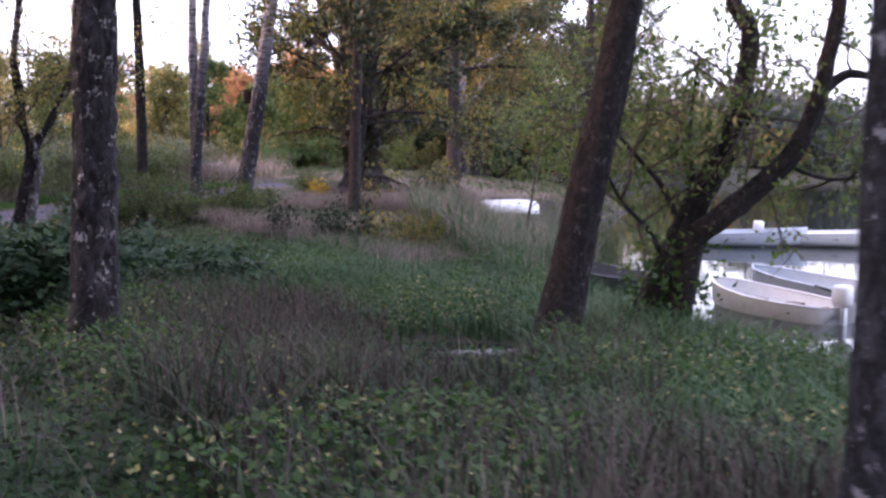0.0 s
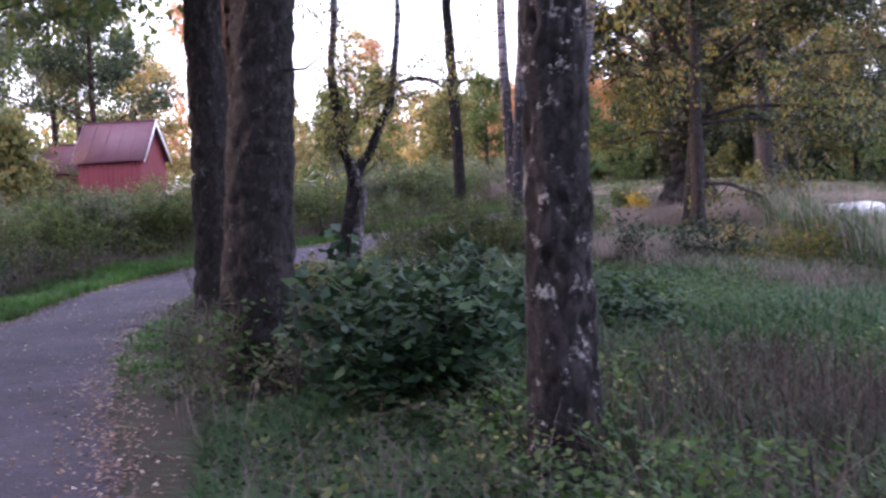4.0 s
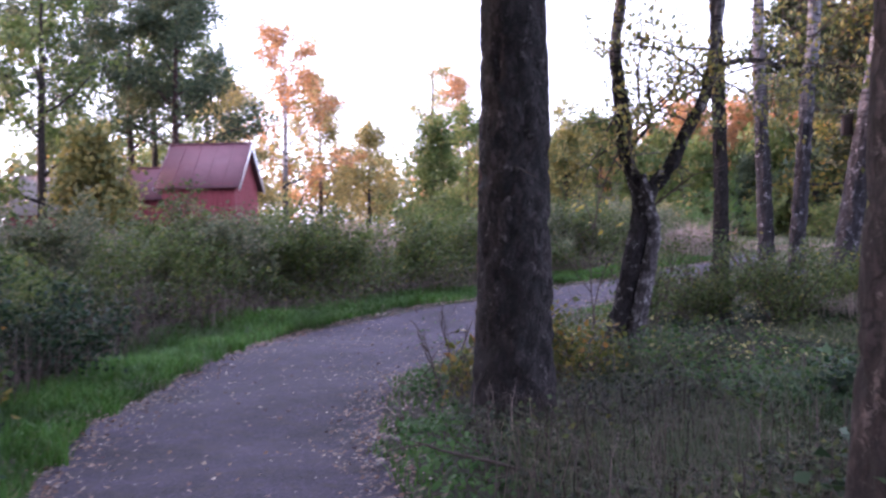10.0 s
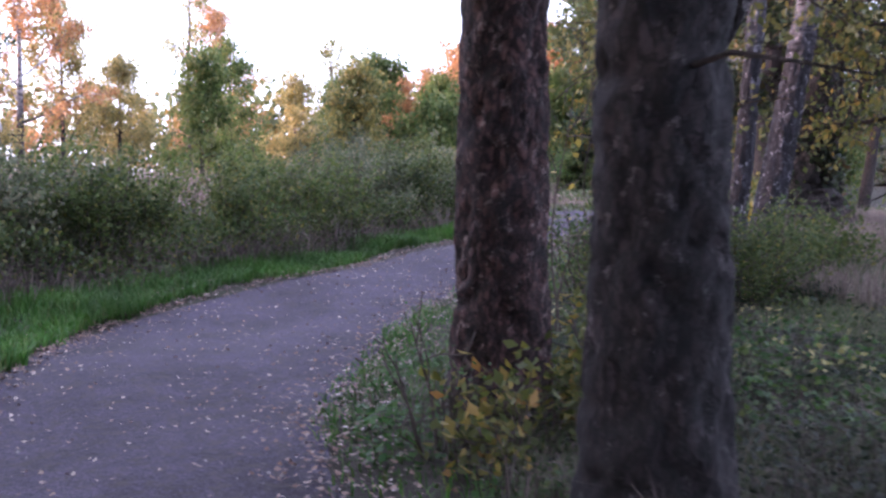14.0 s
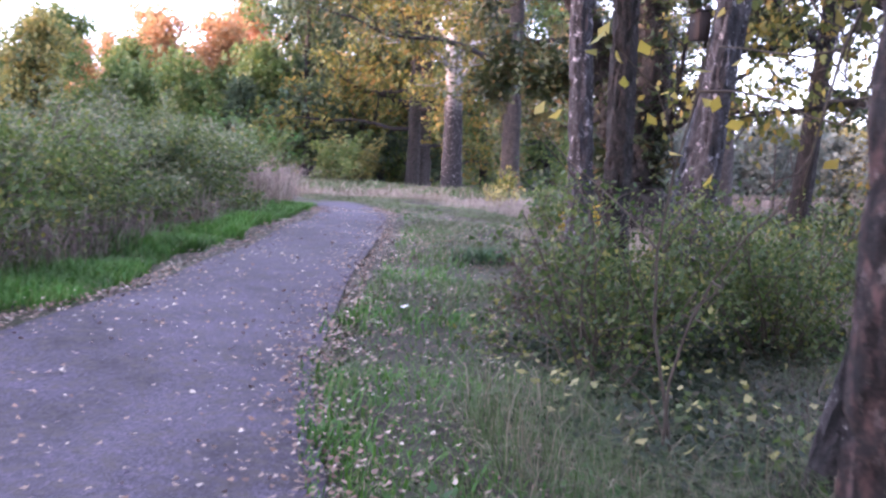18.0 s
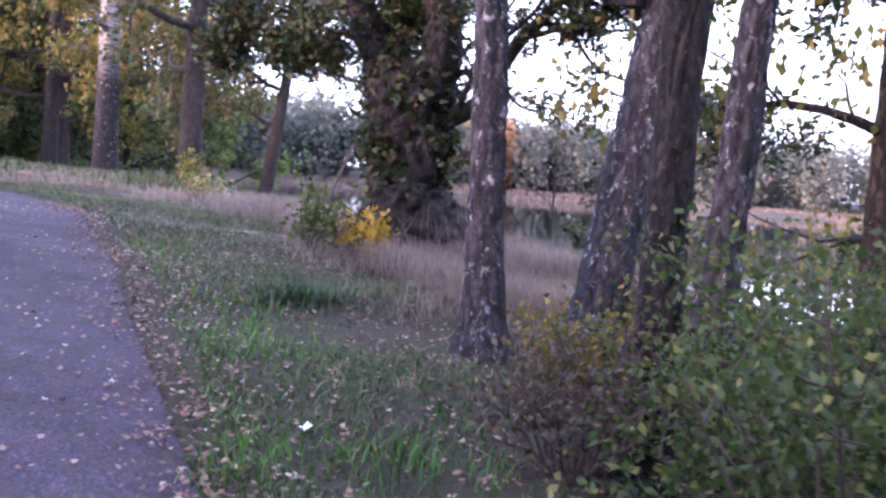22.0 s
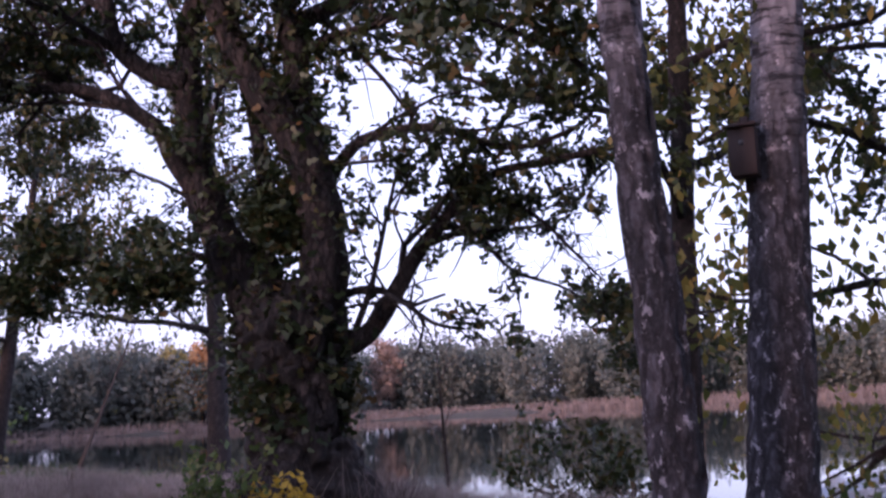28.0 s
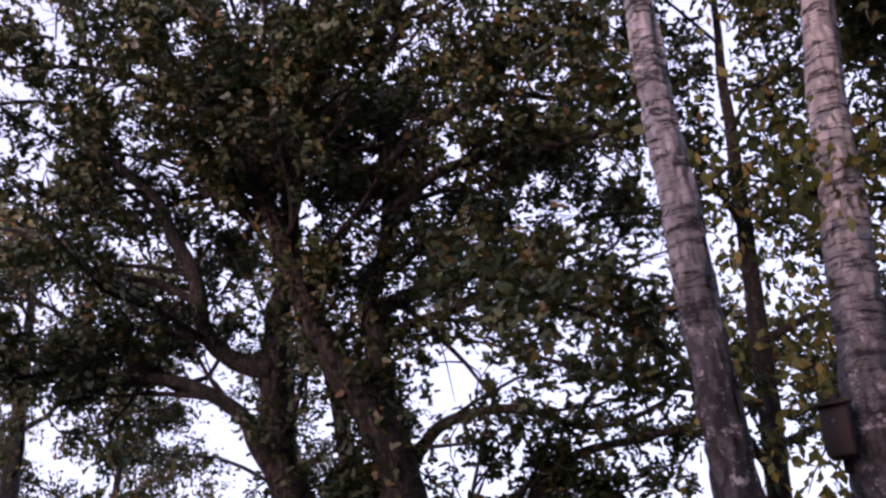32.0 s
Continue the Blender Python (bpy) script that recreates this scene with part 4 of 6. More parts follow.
# on the lake bank
# these four crowns, mostly out of view, are thickened to shade turf and path
make_tree("birch_tree", 8.7, 13.79, 12, 0.135, BIRCH, LEAF_OLIVE, "grey-white birch on the grassy lake bank", "birch", (-0.01, 0.03), furrow=0.022, seed=6, first=0.62, reach=4.6, flare=1.9, count=15000, leaf=0.11, spread=0.4, limbs=13)
make_tree("alder_tree", 7.15, 12.1, 12, 0.12, ALDER, LEAF_OLIVE, "straight grey-brown trunk above the lake bank", "alder", (0.004, 0.0), furrow=0.022, seed=7, first=0.62, reach=4.6, count=15000, leaf=0.11, spread=0.4, limbs=13)
make_tree("birch_tree", 9.6, 13.32, 12, 0.21, BIRCH, LEAF_OLIVE, "leaning white-flecked birch carrying a bird box", "birch", (0.15, -0.105), furrow=0.022, seed=8, first=0.62, reach=4.6, count=15000, leaf=0.11, spread=0.4, limbs=13)
make_tree("birch_tree", 8.23, 12.13, 11, 0.125, BIRCH, LEAF_OLIVE, "slim leaning birch among green shrubs", "birch", (0.075, -0.06), furrow=0.022, seed=9, first=0.62, reach=4.6, count=15000, leaf=0.11, spread=0.4, limbs=13)
make_tree("oak_tree", 12.66, 13.69, 10, 0.15, ALDER, LEAF_OAK, "dark leaning tree with level boughs at the water's edge", "tree", (0.07, -0.06), seed=33, first=0.22, reach=4.2, count=26000, limbs=15, pitch=0.0, rise=0.02, spread=0.2, leaf=0.115)
make_tree("lime_tree", 11.9, 11.5, 10, 0.15, OAKBARK, LEAF_DULL, "broad tree with yellowing leaves hanging low", "tree", (0.01, 0.0), seed=14, first=0.13, reach=2.9, count=9500, limbs=15, pitch=0.05, rise=-0.03, spread=0.34, leaf=0.1)
big_oak(14.43, 17.56)
make_tree("oak_tree", 26.0, 23.55, 12, 0.26, OAKBARK, LEAF_OAK, "slim dark oak standing behind the huge one", "oak", (0.01, 0.02), seed=27, first=0.26, reach=4.6, count=16000, leaf=0.12, limbs=16, spread=0.22, pitch=0.1)
# wet meadow below the path
make_tree("alder_tree", 8.45, -3.4, 9, 0.2, ALDER, LEAF_GREEN, "thick alder leaning over the wet meadow", "alder", (0.165, -0.07), furrow=0.015, seed=13, first=0.42, reach=3.4, count=11000, leaf=0.1, limbs=12, pitch=0.1)
willow()
# crown out of view, thickened to shade the ground where the path begins
make_tree("birch_tree", 6.14, -9.24, 13, 0.09, BIRCH, LEAF_MIX, "slim pale birch at the start of the path", "birch", (0.03, 0.0), seed=17, first=0.42, reach=4.5, count=22000, leaf=0.17, spread=0.42, limbs=15, thick=0.3)
make_tree("sapling", 13.28, 5.99, 4.4, 0.035, TWIG, LEAF_GREEN, "thin leaning sapling with light green leaves", "sapling", (0.16, 0.0), seed=16, first=0.3, reach=1.3, count=2400, sides=6, limbs=7, leaf=0.06)
# on the grassy point
make_tree("oak_tree", 22.6, 28.76, 13, 0.31, OAKBARK, LEAF_OLIVE, "tall oak on the grassy point", "oak", group="oaks on the point", seed=20, first=0.25, reach=4.6, count=14000, leaf=0.16, limbs=14, spread=0.34, pitch=0.05)
make_tree("oak_tree", 25.96, 35.08, 14, 0.4, OLDBIRCH, LEAF_OAKY, "tall pale-barked oak on the grassy point", "oak", (-0.01, 0.0), group="oaks on the point", seed=21, first=0.25, reach=4.6, count=14000, leaf=0.17, limbs=14, spread=0.34, pitch=0.05)
make_tree("oak_tree", 30.6, 42.4, 14, 0.48, OAKBARK, LEAF_OAKY, "broad oak at the bend of the path", "oak", group="oaks on the point", seed=22, first=0.2, reach=5, count=14000, leaf=0.2, limbs=14, spread=0.4, pitch=0.05)
make_tree("oak_tree", 29.96, 31.97, 12, 0.24, OAKBARK, LEAF_OLIVE, "slender leaning oak near the water", "oak", (0.1, -0.08), group="oaks on the point", seed=23, first=0.22, reach=4.6, count=18000, leaf=0.15, limbs=13, spread=0.34, pitch=0.05)
make_tree("oak_tree", 28.4, 40.3, 13, 0.3, OAKBARK, LEAF_OAKY, "broad oak hanging over the path bend", "oak", group="oaks on the point", seed=24, first=0.16, reach=5, count=12000, leaf=0.2, limbs=15, spread=0.42, pitch=0.0)
make_tree("sapling", 27.8, 28.17, 4.2, 0.07, TWIG, LEAF_OAKY, "thin dead leaning stem near the water", "sapling", (0.35, -0.25), seed=25, first=0.4, reach=1.5, count=160, sides=8, limbs=6)
make_tree("sapling", 17.02, 16.54, 2.7, 0.035, TWIG, LEAF_OAK, "bare leafless sapling on the bank", "sapling", (0.02, 0.05), seed=26, first=0.35, reach=1.25, count=0, sides=8, limbs=8, pitch=0.8)


def bird_box():
    root = thing("bird_box", 9.8, 13.25, 2.98, "dark brown wooden bird box fixed on a birch trunk", "bird box", rz=-105)
    part("body", Build().box((-0.08, -0.08, 0), (0.08, 0.08, 0.3), 0.006).mesh("body", BOXWOOD), root)
    part("roof", Build().box((-0.095, -0.115, 0), (0.095, 0.1, 0.022), 0.005, pose(0, 0, 0.31, 9)).mesh("roof", BOXWOOD), root)
    hole = Build().tube([(0, -0.084, 0.2), (0, -0.078, 0.2)], [0.018, 0.018], 14)
    part("entrance", hole.mesh("entrance", DARK), root, "round dark entrance hole")
    part("batten", Build().box((-0.025, 0.08, -0.08), (0.025, 0.1, 0.4), 0.004).mesh("batten", BOXWOOD), root)


bird_box()
# ---- trees beyond the field and behind the path ----
for n, (px, py, ht, kind, pr) in enumerate([
    (-8.5, 40.4, 15, "pine", 0.22), (-12.5, 37, 14, "pine", 0.22), (-5.5, 43, 14, "pine", 0.2), (-3.4, 40, 12.5, "pine", 0.2), (-7.0, 33.5, 11, "green", 0.18), (-9.5, 30.5, 9, "green", 0.16), (-5.0, 47, 13, "green", 0.2), (-17, 33, 13, "green", 0.22), (-11, 27, 10, "green", 0.16), (-15, 24, 11, "green", 0.18),
    (0.9, 51.5, 13, "orange", 0.18), (-1.6, 47, 9, "yellow", 0.14), (2.8, 54, 10, "yellow", 0.14), (5.6, 56.3, 7.5, "yellow", 0.14), (10.6, 66, 14, "bare", 0.2), (13, 70, 13.5, "orange", 0.22),
    (12.2, 62, 9, "green", 0.16), (15, 58, 7, "yellow", 0.14), (18.5, 62, 7, "green", 0.16), (21, 52, 6.5, "green", 0.14), (24, 60, 7.4, "orange", 0.18), (27, 60, 8.6, "orange", 0.18), (30.6, 57.2, 10.5, "red", 0.18),
    (26, 52, 5.5, "green", 0.16), (30, 50, 11, "dark", 0.2), (33.5, 49, 12, "dark", 0.22), (24, 47, 4.6, "dark", 0.16), (7.5, 44, 6, "green", 0.12), (12.5, 40, 5.5, "mix", 0.12), (16, 47, 7, "green", 0.14),
    (85.2, 102, 17, "tall", 0.25), (91.2, 105.6, 18, "tall", 0.26), (98, 107, 17, "tall", 0.25), (104.7, 105, 18, "tall", 0.28), (78.5, 97.4, 16, "tall", 0.25), (110.7, 102.6, 17, "tall", 0.25), (-4.0, 26, 3.8, "mix", 0.08), (-22, 44, 14, "green", 0.24), (-28, 38, 15, "pine", 0.25), (33, 62, 11, "green", 0.26), (20, 68, 11, "bare", 0.2), (-3.5, 60, 13, "green", 0.24)]):
    mats = {"pine": (PINE, NEEDLE, "pine", "tall pine with dark needles beyond the field"), "green": (OAKBARK, LEAF_GREEN, "tree", "green leafy tree beyond the field"), "orange": (OLDBIRCH, LEAF_ORANGE, "tree", "tree in orange autumn leaf"), "yellow": (OLDBIRCH, LEAF_YELLOW, "tree", "small tree in yellow autumn leaf"),
            "bare": (TWIG, LEAF_MIX, "tree", "tall thin tree with sparse leaves"), "mix": (OAKBARK, LEAF_MIX, "tree", "tree with leaves turning yellow"), "tall": (PINE, NEEDLE, "pine", "tall thin pine across the bay"), "red": (OAKBARK, LEAF_RED, "maple", "maple with bright orange-red crown"), "dark": (OAKBARK, NEEDLE, "spruce", "dark tree at the edge of the woods")}[kind]
    cnt = {"bare": 1800, "tall": 5200, "dark": 9000, "pine": 20000}.get(kind, 7500)
    ht *= 0.88
    make_tree(mats[2] + "_tree" if mats[2] != "tree" else "tree", px, py, ht, pr, mats[0], mats[1], mats[3], mats[2], seed=60 + n, sides=10, limbs=13, first=0.12 if kind in ("dark", "yellow", "orange", "mix", "green") else 0.32, reach=ht * (0.2 if kind in ("bare", "dark") else 0.3), leaf=0.17 if kind != "pine" else 0.14, count=cnt, spread=0.34, depth=2, rise=0.06, group="trees beyond the field")

for n, (px, py, ht, kind) in enumerate([(18.5, 46, 3.8, "w"), (21.5, 47.5, 4.4, "w"), (25.6, 48, 5.6, "w"), (27.5, 47, 12.5, "d"), (30.5, 46.5, 13, "d"), (33.5, 45.5, 13, "w"), (36.5, 44.5, 13, "d"), (29, 51, 14, "w"), (39, 42.5, 12, "w"), (23, 53, 7.2, "o"), (26.6, 53.5, 7.6, "o"), (19.5, 55, 6, "o"), (34, 50, 14, "w")]):
    bark, leaves, label, cat = {"w": (OAKBARK, LEAF_GREEN, "tall green tree at the edge of the woods", "tree"), "d": (OAKBARK, NEEDLE, "dark tree at the edge of the woods", "tree"), "o": (OAKBARK, LEAF_ORANGE, "maple turning orange at the edge of the woods", "maple"), "r": (OAKBARK, LEAF_RED, "maple with bright orange-red crown", "maple")}[kind]
    make_tree("tree" if cat == "tree" else "maple_tree", px, py, ht, 0.2, bark, leaves, label, cat, seed=180 + n, sides=10, limbs=20, first=0.04, reach=ht * 0.3, leaf=0.24, count=9000, spread=0.5, depth=2, rise=0.03, group="trees at the bend")

# ---- undergrowth ----
def blades(places, height, width, rng, lean=0.35, bendy=0.4):
    """Grass blades, each a bent strip of two pieces: corners, quads, triangles."""
    n = len(places)
    h = np.broadcast_to(np.asarray(height, float), n) * (0.55 + 0.8 * rng.random(n))
    a = rng.random(n) * 2 * np.pi
    out = np.stack([np.cos(a), np.sin(a), 0 * a], -1)
    side = np.stack([-np.sin(a), np.cos(a), 0 * a], -1) * (np.broadcast_to(np.asarray(width, float), n) * (0.6 + 0.8 * rng.random(n)) / 2)[:, None]
    k = (lean * rng.random(n) * h)[:, None]
    up = np.array([0, 0, 1.0])
    mid, tip = places + up * (h * 0.55)[:, None] + out * k * 0.45, places + up * (h * (1 - bendy * 0.3))[:, None] + out * k * (1 + bendy)
    v = np.stack([places - side, places + side, mid + side * 0.8, mid - side * 0.8, tip], 1).reshape(-1, 3)
    b = np.arange(n)[:, None] * 5
    return v, b + [[0, 1, 2, 3]], b + [[3, 2, 4]]


def stuff(name, build, mat, label, category="grass"):
    return tagged(new(name, build.mesh(name, mat)), label, category, kind="stuff")


def on_ground(x, y, sink=0.02):
    return np.stack([x, y, land(x, y) - sink], -1)


def scatter(n, x0, x1, y0, y1, rng, keep):
    x, y = rng.uniform(x0, x1, n), rng.uniform(y0, y1, n)
    d, s = beside(x, y)
    k = keep(x, y, d, s) & (land(x, y) > WATER + 0.03) & (np.hypot(x - 7.85, y + 2.75) > 0.75) & (np.hypot(x - 7.3, y + 3.6) > 0.9) & (np.hypot(x - 6.8, y + 4.4) > 0.8)
    return x[k], y[k]


def clumpy(x, y, f=1.0, seed=0.0):
    return 0.5 + 0.25 * np.sin(x * 1.9 * f + seed + 1.3 * np.sin(y * 1.1 * f)) + 0.25 * np.sin(y * 2.3 * f - seed + 1.7 * np.sin(x * 0.9 * f))


R2 = np.random.default_rng(21)
# bright verge along both sides of the path
def strip(n, side, lo, hi, rng, last=190):
    """Places along one edge of the path, lo to hi metres outside it."""
    line, other = (LINE_L, LINE_R) if side < 0 else (LINE_R, LINE_L)
    step = np.linalg.norm(np.diff(line[:last], axis=0), axis=1)
    t = rng.random(n)
    k = np.searchsorted(np.cumsum(step) / step.sum(), t).clip(0, len(step) - 1)
    p = line[k] + (line[k + 1] - line[k]) * rng.random(n)[:, None]
    out = line[k] - other[k]
    out /= np.linalg.norm(out, axis=1)[:, None]
    return p + out * rng.uniform(lo, hi, n)[:, None]


for side, hi, n in ((-1, 1.9, 230000), (1, 1.7, 90000)):
    p = strip(n, side, -0.2, hi, R2)
    x, y = p.T
    d, _ = beside(x, y)
    fade = np.where(side < 0, d < np.interp(y, [9, 13], [1.1, 1.9]), np.clip(1.15 - d / 1.5, 0, 1) * np.clip((17 - y) / 4, 0.15, 1) * np.clip(1.3 - 1.3 * clumpy(x, y, 1.1, 4.0), 0.1, 1))
    keep = (R2.random(len(x)) < (1.0 - 0.45 * clumpy(x, y, 2.0)) * fade) & ((side < 0) | (y > 1.0)) & (d > -0.16 * clumpy(x, y, 3.1, 1.0) ** 2) & (np.hypot(x - 2.53, y - 5.36) > 0.25)
    x, y = x[keep], y[keep]
    b = Build().add(*blades(on_ground(x, y), (0.11 if side < 0 else 0.07) + 0.09 * clumpy(x, y, 1.3), 0.011, R2, 0.9))
    stuff("grass", b, GRASS, "bright green grass on the path verge")
# mown, leaf-strewn turf between path and bank
x, y = scatter(520000, 2, 22, 7, 30, R2, lambda x, y, d, s: (s > 0) & (d > 0.02) & (d < 6.5) & (R2.random(len(x)) < 0.75 - 0.45 * clumpy(x, y, 1.4, 2.0)))
b = Build().add(*blades(on_ground(x, y), 0.045 + 0.075 * clumpy(x, y, 0.8, 4.0), 0.012, R2, 1.5))
stuff("grass", b, TURF, "thin greyish-green turf on the lake bank")
p = strip(80000, 1, -0.12, 0.8, R2)
p = p[(p[:, 1] > 8) & (R2.random(len(p)) < 0.6) & (R2.random(len(p)) < np.clip((14.0 - p[:, 1]) / 3.5, 0, 1)) & (R2.random(len(p)) < 0.95 - 0.6 * clumpy(p[:, 0], p[:, 1], 1.7))]
stuff("grass", Build().add(*blades(on_ground(p[:, 0], p[:, 1]), 0.06, 0.011, R2, 1.2)), GRASS, "green grass edging the path below the oak")
# tall dry grass round the oak and on the point
x, y = scatter(290000, 5, 36, 12.5, 44, R2, lambda x, y, d, s: (s > 0) & (d > 1.7 + 1.3 * clumpy(x, y, 0.7)) & (R2.random(len(x)) < 0.55 + 0.45 * clumpy(x, y, 0.9, 1.0)) & (np.hypot(x - 14.43, y - 17.56) > 0.8) & ((y > 14.6) | (x > 9.5)))
b = Build().add(*blades(on_ground(x, y), (0.22 + 0.2 * clumpy(x, y, 0.6)) * np.where(y > 24, 0.8, 1.0), 0.006, R2, 1.4, 1.0))
stuff("dry_grass", b, DRY, "tall pale dry grass on the point")
x, y = scatter(170000, 7.5, 19, 13.2, 23, R2, lambda x, y, d, s: (s > 0) & (d > 2.3 + 1.2 * clumpy(x, y, 0.9, 3.0)) & (R2.random(len(x)) < 0.4 + 0.6 * clumpy(x, y, 1.1, 1.0)) & (np.hypot(x - 14.43, y - 17.56) > 0.75))
stuff("dry_grass", Build().add(*blades(on_ground(x, y), 0.34 + 0.26 * clumpy(x, y, 0.9, 2.0), 0.0045, R2, 1.1, 1.1)), DRY, "tall fine purplish-brown grass round the old oak")
x, y = scatter(90000, 14, 64, 20, 66, R2, lambda x, y, d, s: (d > 1.5) & (x + y > 46))
stuff("dry_grass", Build().add(*blades(on_ground(x, y), 0.2 + 0.25 * clumpy(x, y, 0.5), 0.04, R2, 0.9, 0.8)), TURF, "pale dry grass on the far end of the point")
# brown withered herbs along the near edge of the meadow
x, y = scatter(80000, 3.2, 12, -13, 0, R2, lambda x, y, d, s: (s > 0) & (d > 0.35) & (x < 7.6 + 0.8 * np.sin(y)) & ((y < -8) | (x > 4.5)) & (R2.random(len(x)) < 0.15 + 0.75 * clumpy(x, y, 0.9, 3.0)))
b = Build().add(*blades(on_ground(x, y), 0.42 + 0.3 * clumpy(x, y, 0.8), 0.011, R2, 0.45, 0.6))
stuff("dry_grass", b, WITHER, "withered brown herbs beside the path")
# green sedge of the wet meadow
x, y = scatter(150000, 4.5, 15, -12, 12, R2, lambda x, y, d, s: (s > 0) & (d > 1.2) & ((y < 6) | (x > 9)) & (R2.random(len(x)) < 0.25 + 0.7 * clumpy(x, y, 0.6, 5.0)))
b = Build().add(*blades(on_ground(x, y), 0.34 + 0.30 * clumpy(x, y, 0.5, 5.0), 0.016, R2, 0.6, 0.7))
stuff("sedge", b, SEDGE, "lush green sedge of the wet meadow")
# short dark grass between the path and the withered herbs
x, y = scatter(90000, 2.6, 5.0, -12, 0.5, R2, lambda x, y, d, s: (s > 0) & (d > 0.02) & (R2.random(len(x)) < 1.3 - np.clip(x - 4.2, 0, 1)))
stuff("grass", Build().add(*blades(on_ground(x, y), 0.09 + 0.14 * clumpy(x, y, 1.1, 2.0), 0.011, R2, 1.0, 0.8)), SEDGE, "short dark grass at the edge of the meadow")
# pale dry reed grass beyond the meadow
x, y = scatter(80000, 5, 17, 4, 14, R2, lambda x, y, d, s: (s > 0) & (x > 8.8 - 0.25 * (y - 8)) & (y < 11.3) & (R2.random(len(x)) < 0.2 + 0.8 * clumpy(x, y, 0.7, 2.0)))
b = Build().add(*blades(on_ground(x, y), 0.5 + 0.25 * clumpy(x, y, 0.5), 0.010, R2, 0.5, 0.7))
stuff("dry_grass", b, DRY, "pale dry grass beyond the wet meadow")


def low_leaves(n, box, keep, h, size, mat, name, label, seed, flat=0.45):
    """Broad-leaved herbs: leaves in tiers on unseen stalks, thickest near the top of each clump."""
    rng = np.random.default_rng(seed)
    x, y = scatter(n, *box, rng, keep)
    top = h * (0.35 + 0.8 * clumpy(x, y, 1.1, seed))
    p = on_ground(x, y)
    p[:, 2] += top * np.sqrt(rng.random(len(x)))
    v, q = leaf_quads(p, size, rng, flat, 0.7)
    return stuff(name, Build().add(v, q), mat, label, "herbs")


low_leaves(64000, (4.0, 13, -11, 8), lambda x, y, d, s: (s > 0) & (d > 1.0) & (clumpy(x, y, 0.9, 1.0) > 0.35), 0.6, 0.05, LEAF_HERB, "herbs", "green nettles and herbs of the wet meadow", 41)
low_leaves(6000, (4.0, 10, -11, 2), lambda x, y, d, s: (s > 0) & (d > 0.8) & (clumpy(x, y, 1.3, 7.0) > 0.45), 0.5, 0.042, LEAF_PALE, "herbs", "pale yellow leaves of tall meadow herbs", 42)
low_leaves(52000, (1.7, 8.0, -9, 11.5), lambda x, y, d, s: (s > 0) & (d > 0.3 + 0.3 * clumpy(x, y, 1.7, 2.0)) & (d < 5.5) & (y < 9.5) & ((d > 1.0) | (y < 6)), 0.36, 0.047, LEAF_SHADED, "herbs", "undergrowth between the trunks, shade put into its colour", 43)
low_leaves(30000, (3.2, 9.0, 7.5, 13), lambda x, y, d, s: (s > 0) & (d > 0.9 + 0.7 * clumpy(x, y, 1.3)) & (y < 9.5 + 0.4 * x), 0.3, 0.055, LEAF_SHADED, "herbs", "dark low weeds above the bank", 46)
low_leaves(1300, (3.2, 8.5, 7, 12.5), lambda x, y, d, s: (s > 0) & (d > 1.0) & (clumpy(x, y, 1.3, 2.0) > 0.45), 0.45, 0.06, LEAF_PALE, "herbs", "pale yellow leaves of weeds above the bank", 47)
low_leaves(9000, (1.4, 4.2, 2, 10), lambda x, y, d, s: (s > 0) & (d > 0.1) & (d < 1.1) & (clumpy(x, y, 1.6, 1.0) > 0.5), 0.22, 0.055, LEAF_FRESH, "herbs", "fresh green weeds at the path edge", 44)
x, y = scatter(70000, 2.2, 10, 0.5, 11, R2, lambda x, y, d, s: (s > 0) & (d > 0.7) & (clumpy(x, y, 0.9, 2.0) > 0.25))
stuff("grass", Build().add(*blades(on_ground(x, y), 0.2 + 0.3 * clumpy(x, y, 0.8, 1.0), 0.006, R2, 1.1, 1.0)), TURF, "thin pale grass among the undergrowth")
x, y = scatter(17000, 2.2, 10, 1.0, 10, R2, lambda x, y, d, s: (s > 0) & (d > 0.6) & (clumpy(x, y, 1.0, 4.0) > 0.35))
stuff("dry_grass", Build().add(*blades(on_ground(x, y), 0.28 + 0.3 * clumpy(x, y, 0.9, 3.0), 0.007, R2, 0.8, 0.9)), WITHER, "withered brown grass among the undergrowth")
# reeds in the shallows before the boats and beyond the meadow
x, y = R2.uniform(9.5, 18, 130000), R2.uniform(-7, 11.5, 130000)
k = (land(x, y) > WATER - 0.75) & (np.interp(y, SHORE[:, 0], SHORE[:, 1]) - x < 1.6) & (R2.random(len(x)) < 0.25 + 0.7 * clumpy(x, y, 0.8, 1.5)) & (np.hypot(x - 14.5, (y - 0.35) * 0.7) > 1.1) & (np.hypot(x - 13.4, (y - 3.1) * 0.8) > 1.0)
x, y = x[k], y[k]
p = np.stack([x, y, np.maximum(land(x, y), WATER - 0.1)], -1)
stuff("reeds", Build().add(*blades(p, np.interp(y, [-7, 1.5, 4.0, 6.0], [0.42, 0.42, 0.9, 1.25]), 0.012, R2, 0.5, 0.6)), SEDGE, "green reeds standing in the shallows", "reeds")
k = R2.random(len(x)) < np.interp(y, [2, 5], [0.1, 0.6])
stuff("reeds", Build().add(*blades(p[k], np.interp(y[k], [-7, 1.5, 4.0, 6.0], [0.45, 0.45, 1.0, 1.35]), 0.01, R2, 0.5, 0.6)), DRY, "pale dry reeds standing in the shallows", "reeds")
low_leaves(15000, (2.4, 9.5, -4, 10), lambda x, y, d, s: (s > 0) & (d > 0.7) & (clumpy(x, y, 1.4, 6.0) > 0.5), 0.42, 0.055, LEAF_SHRUB, "herbs", "green leafy weeds among the trunks", 49)
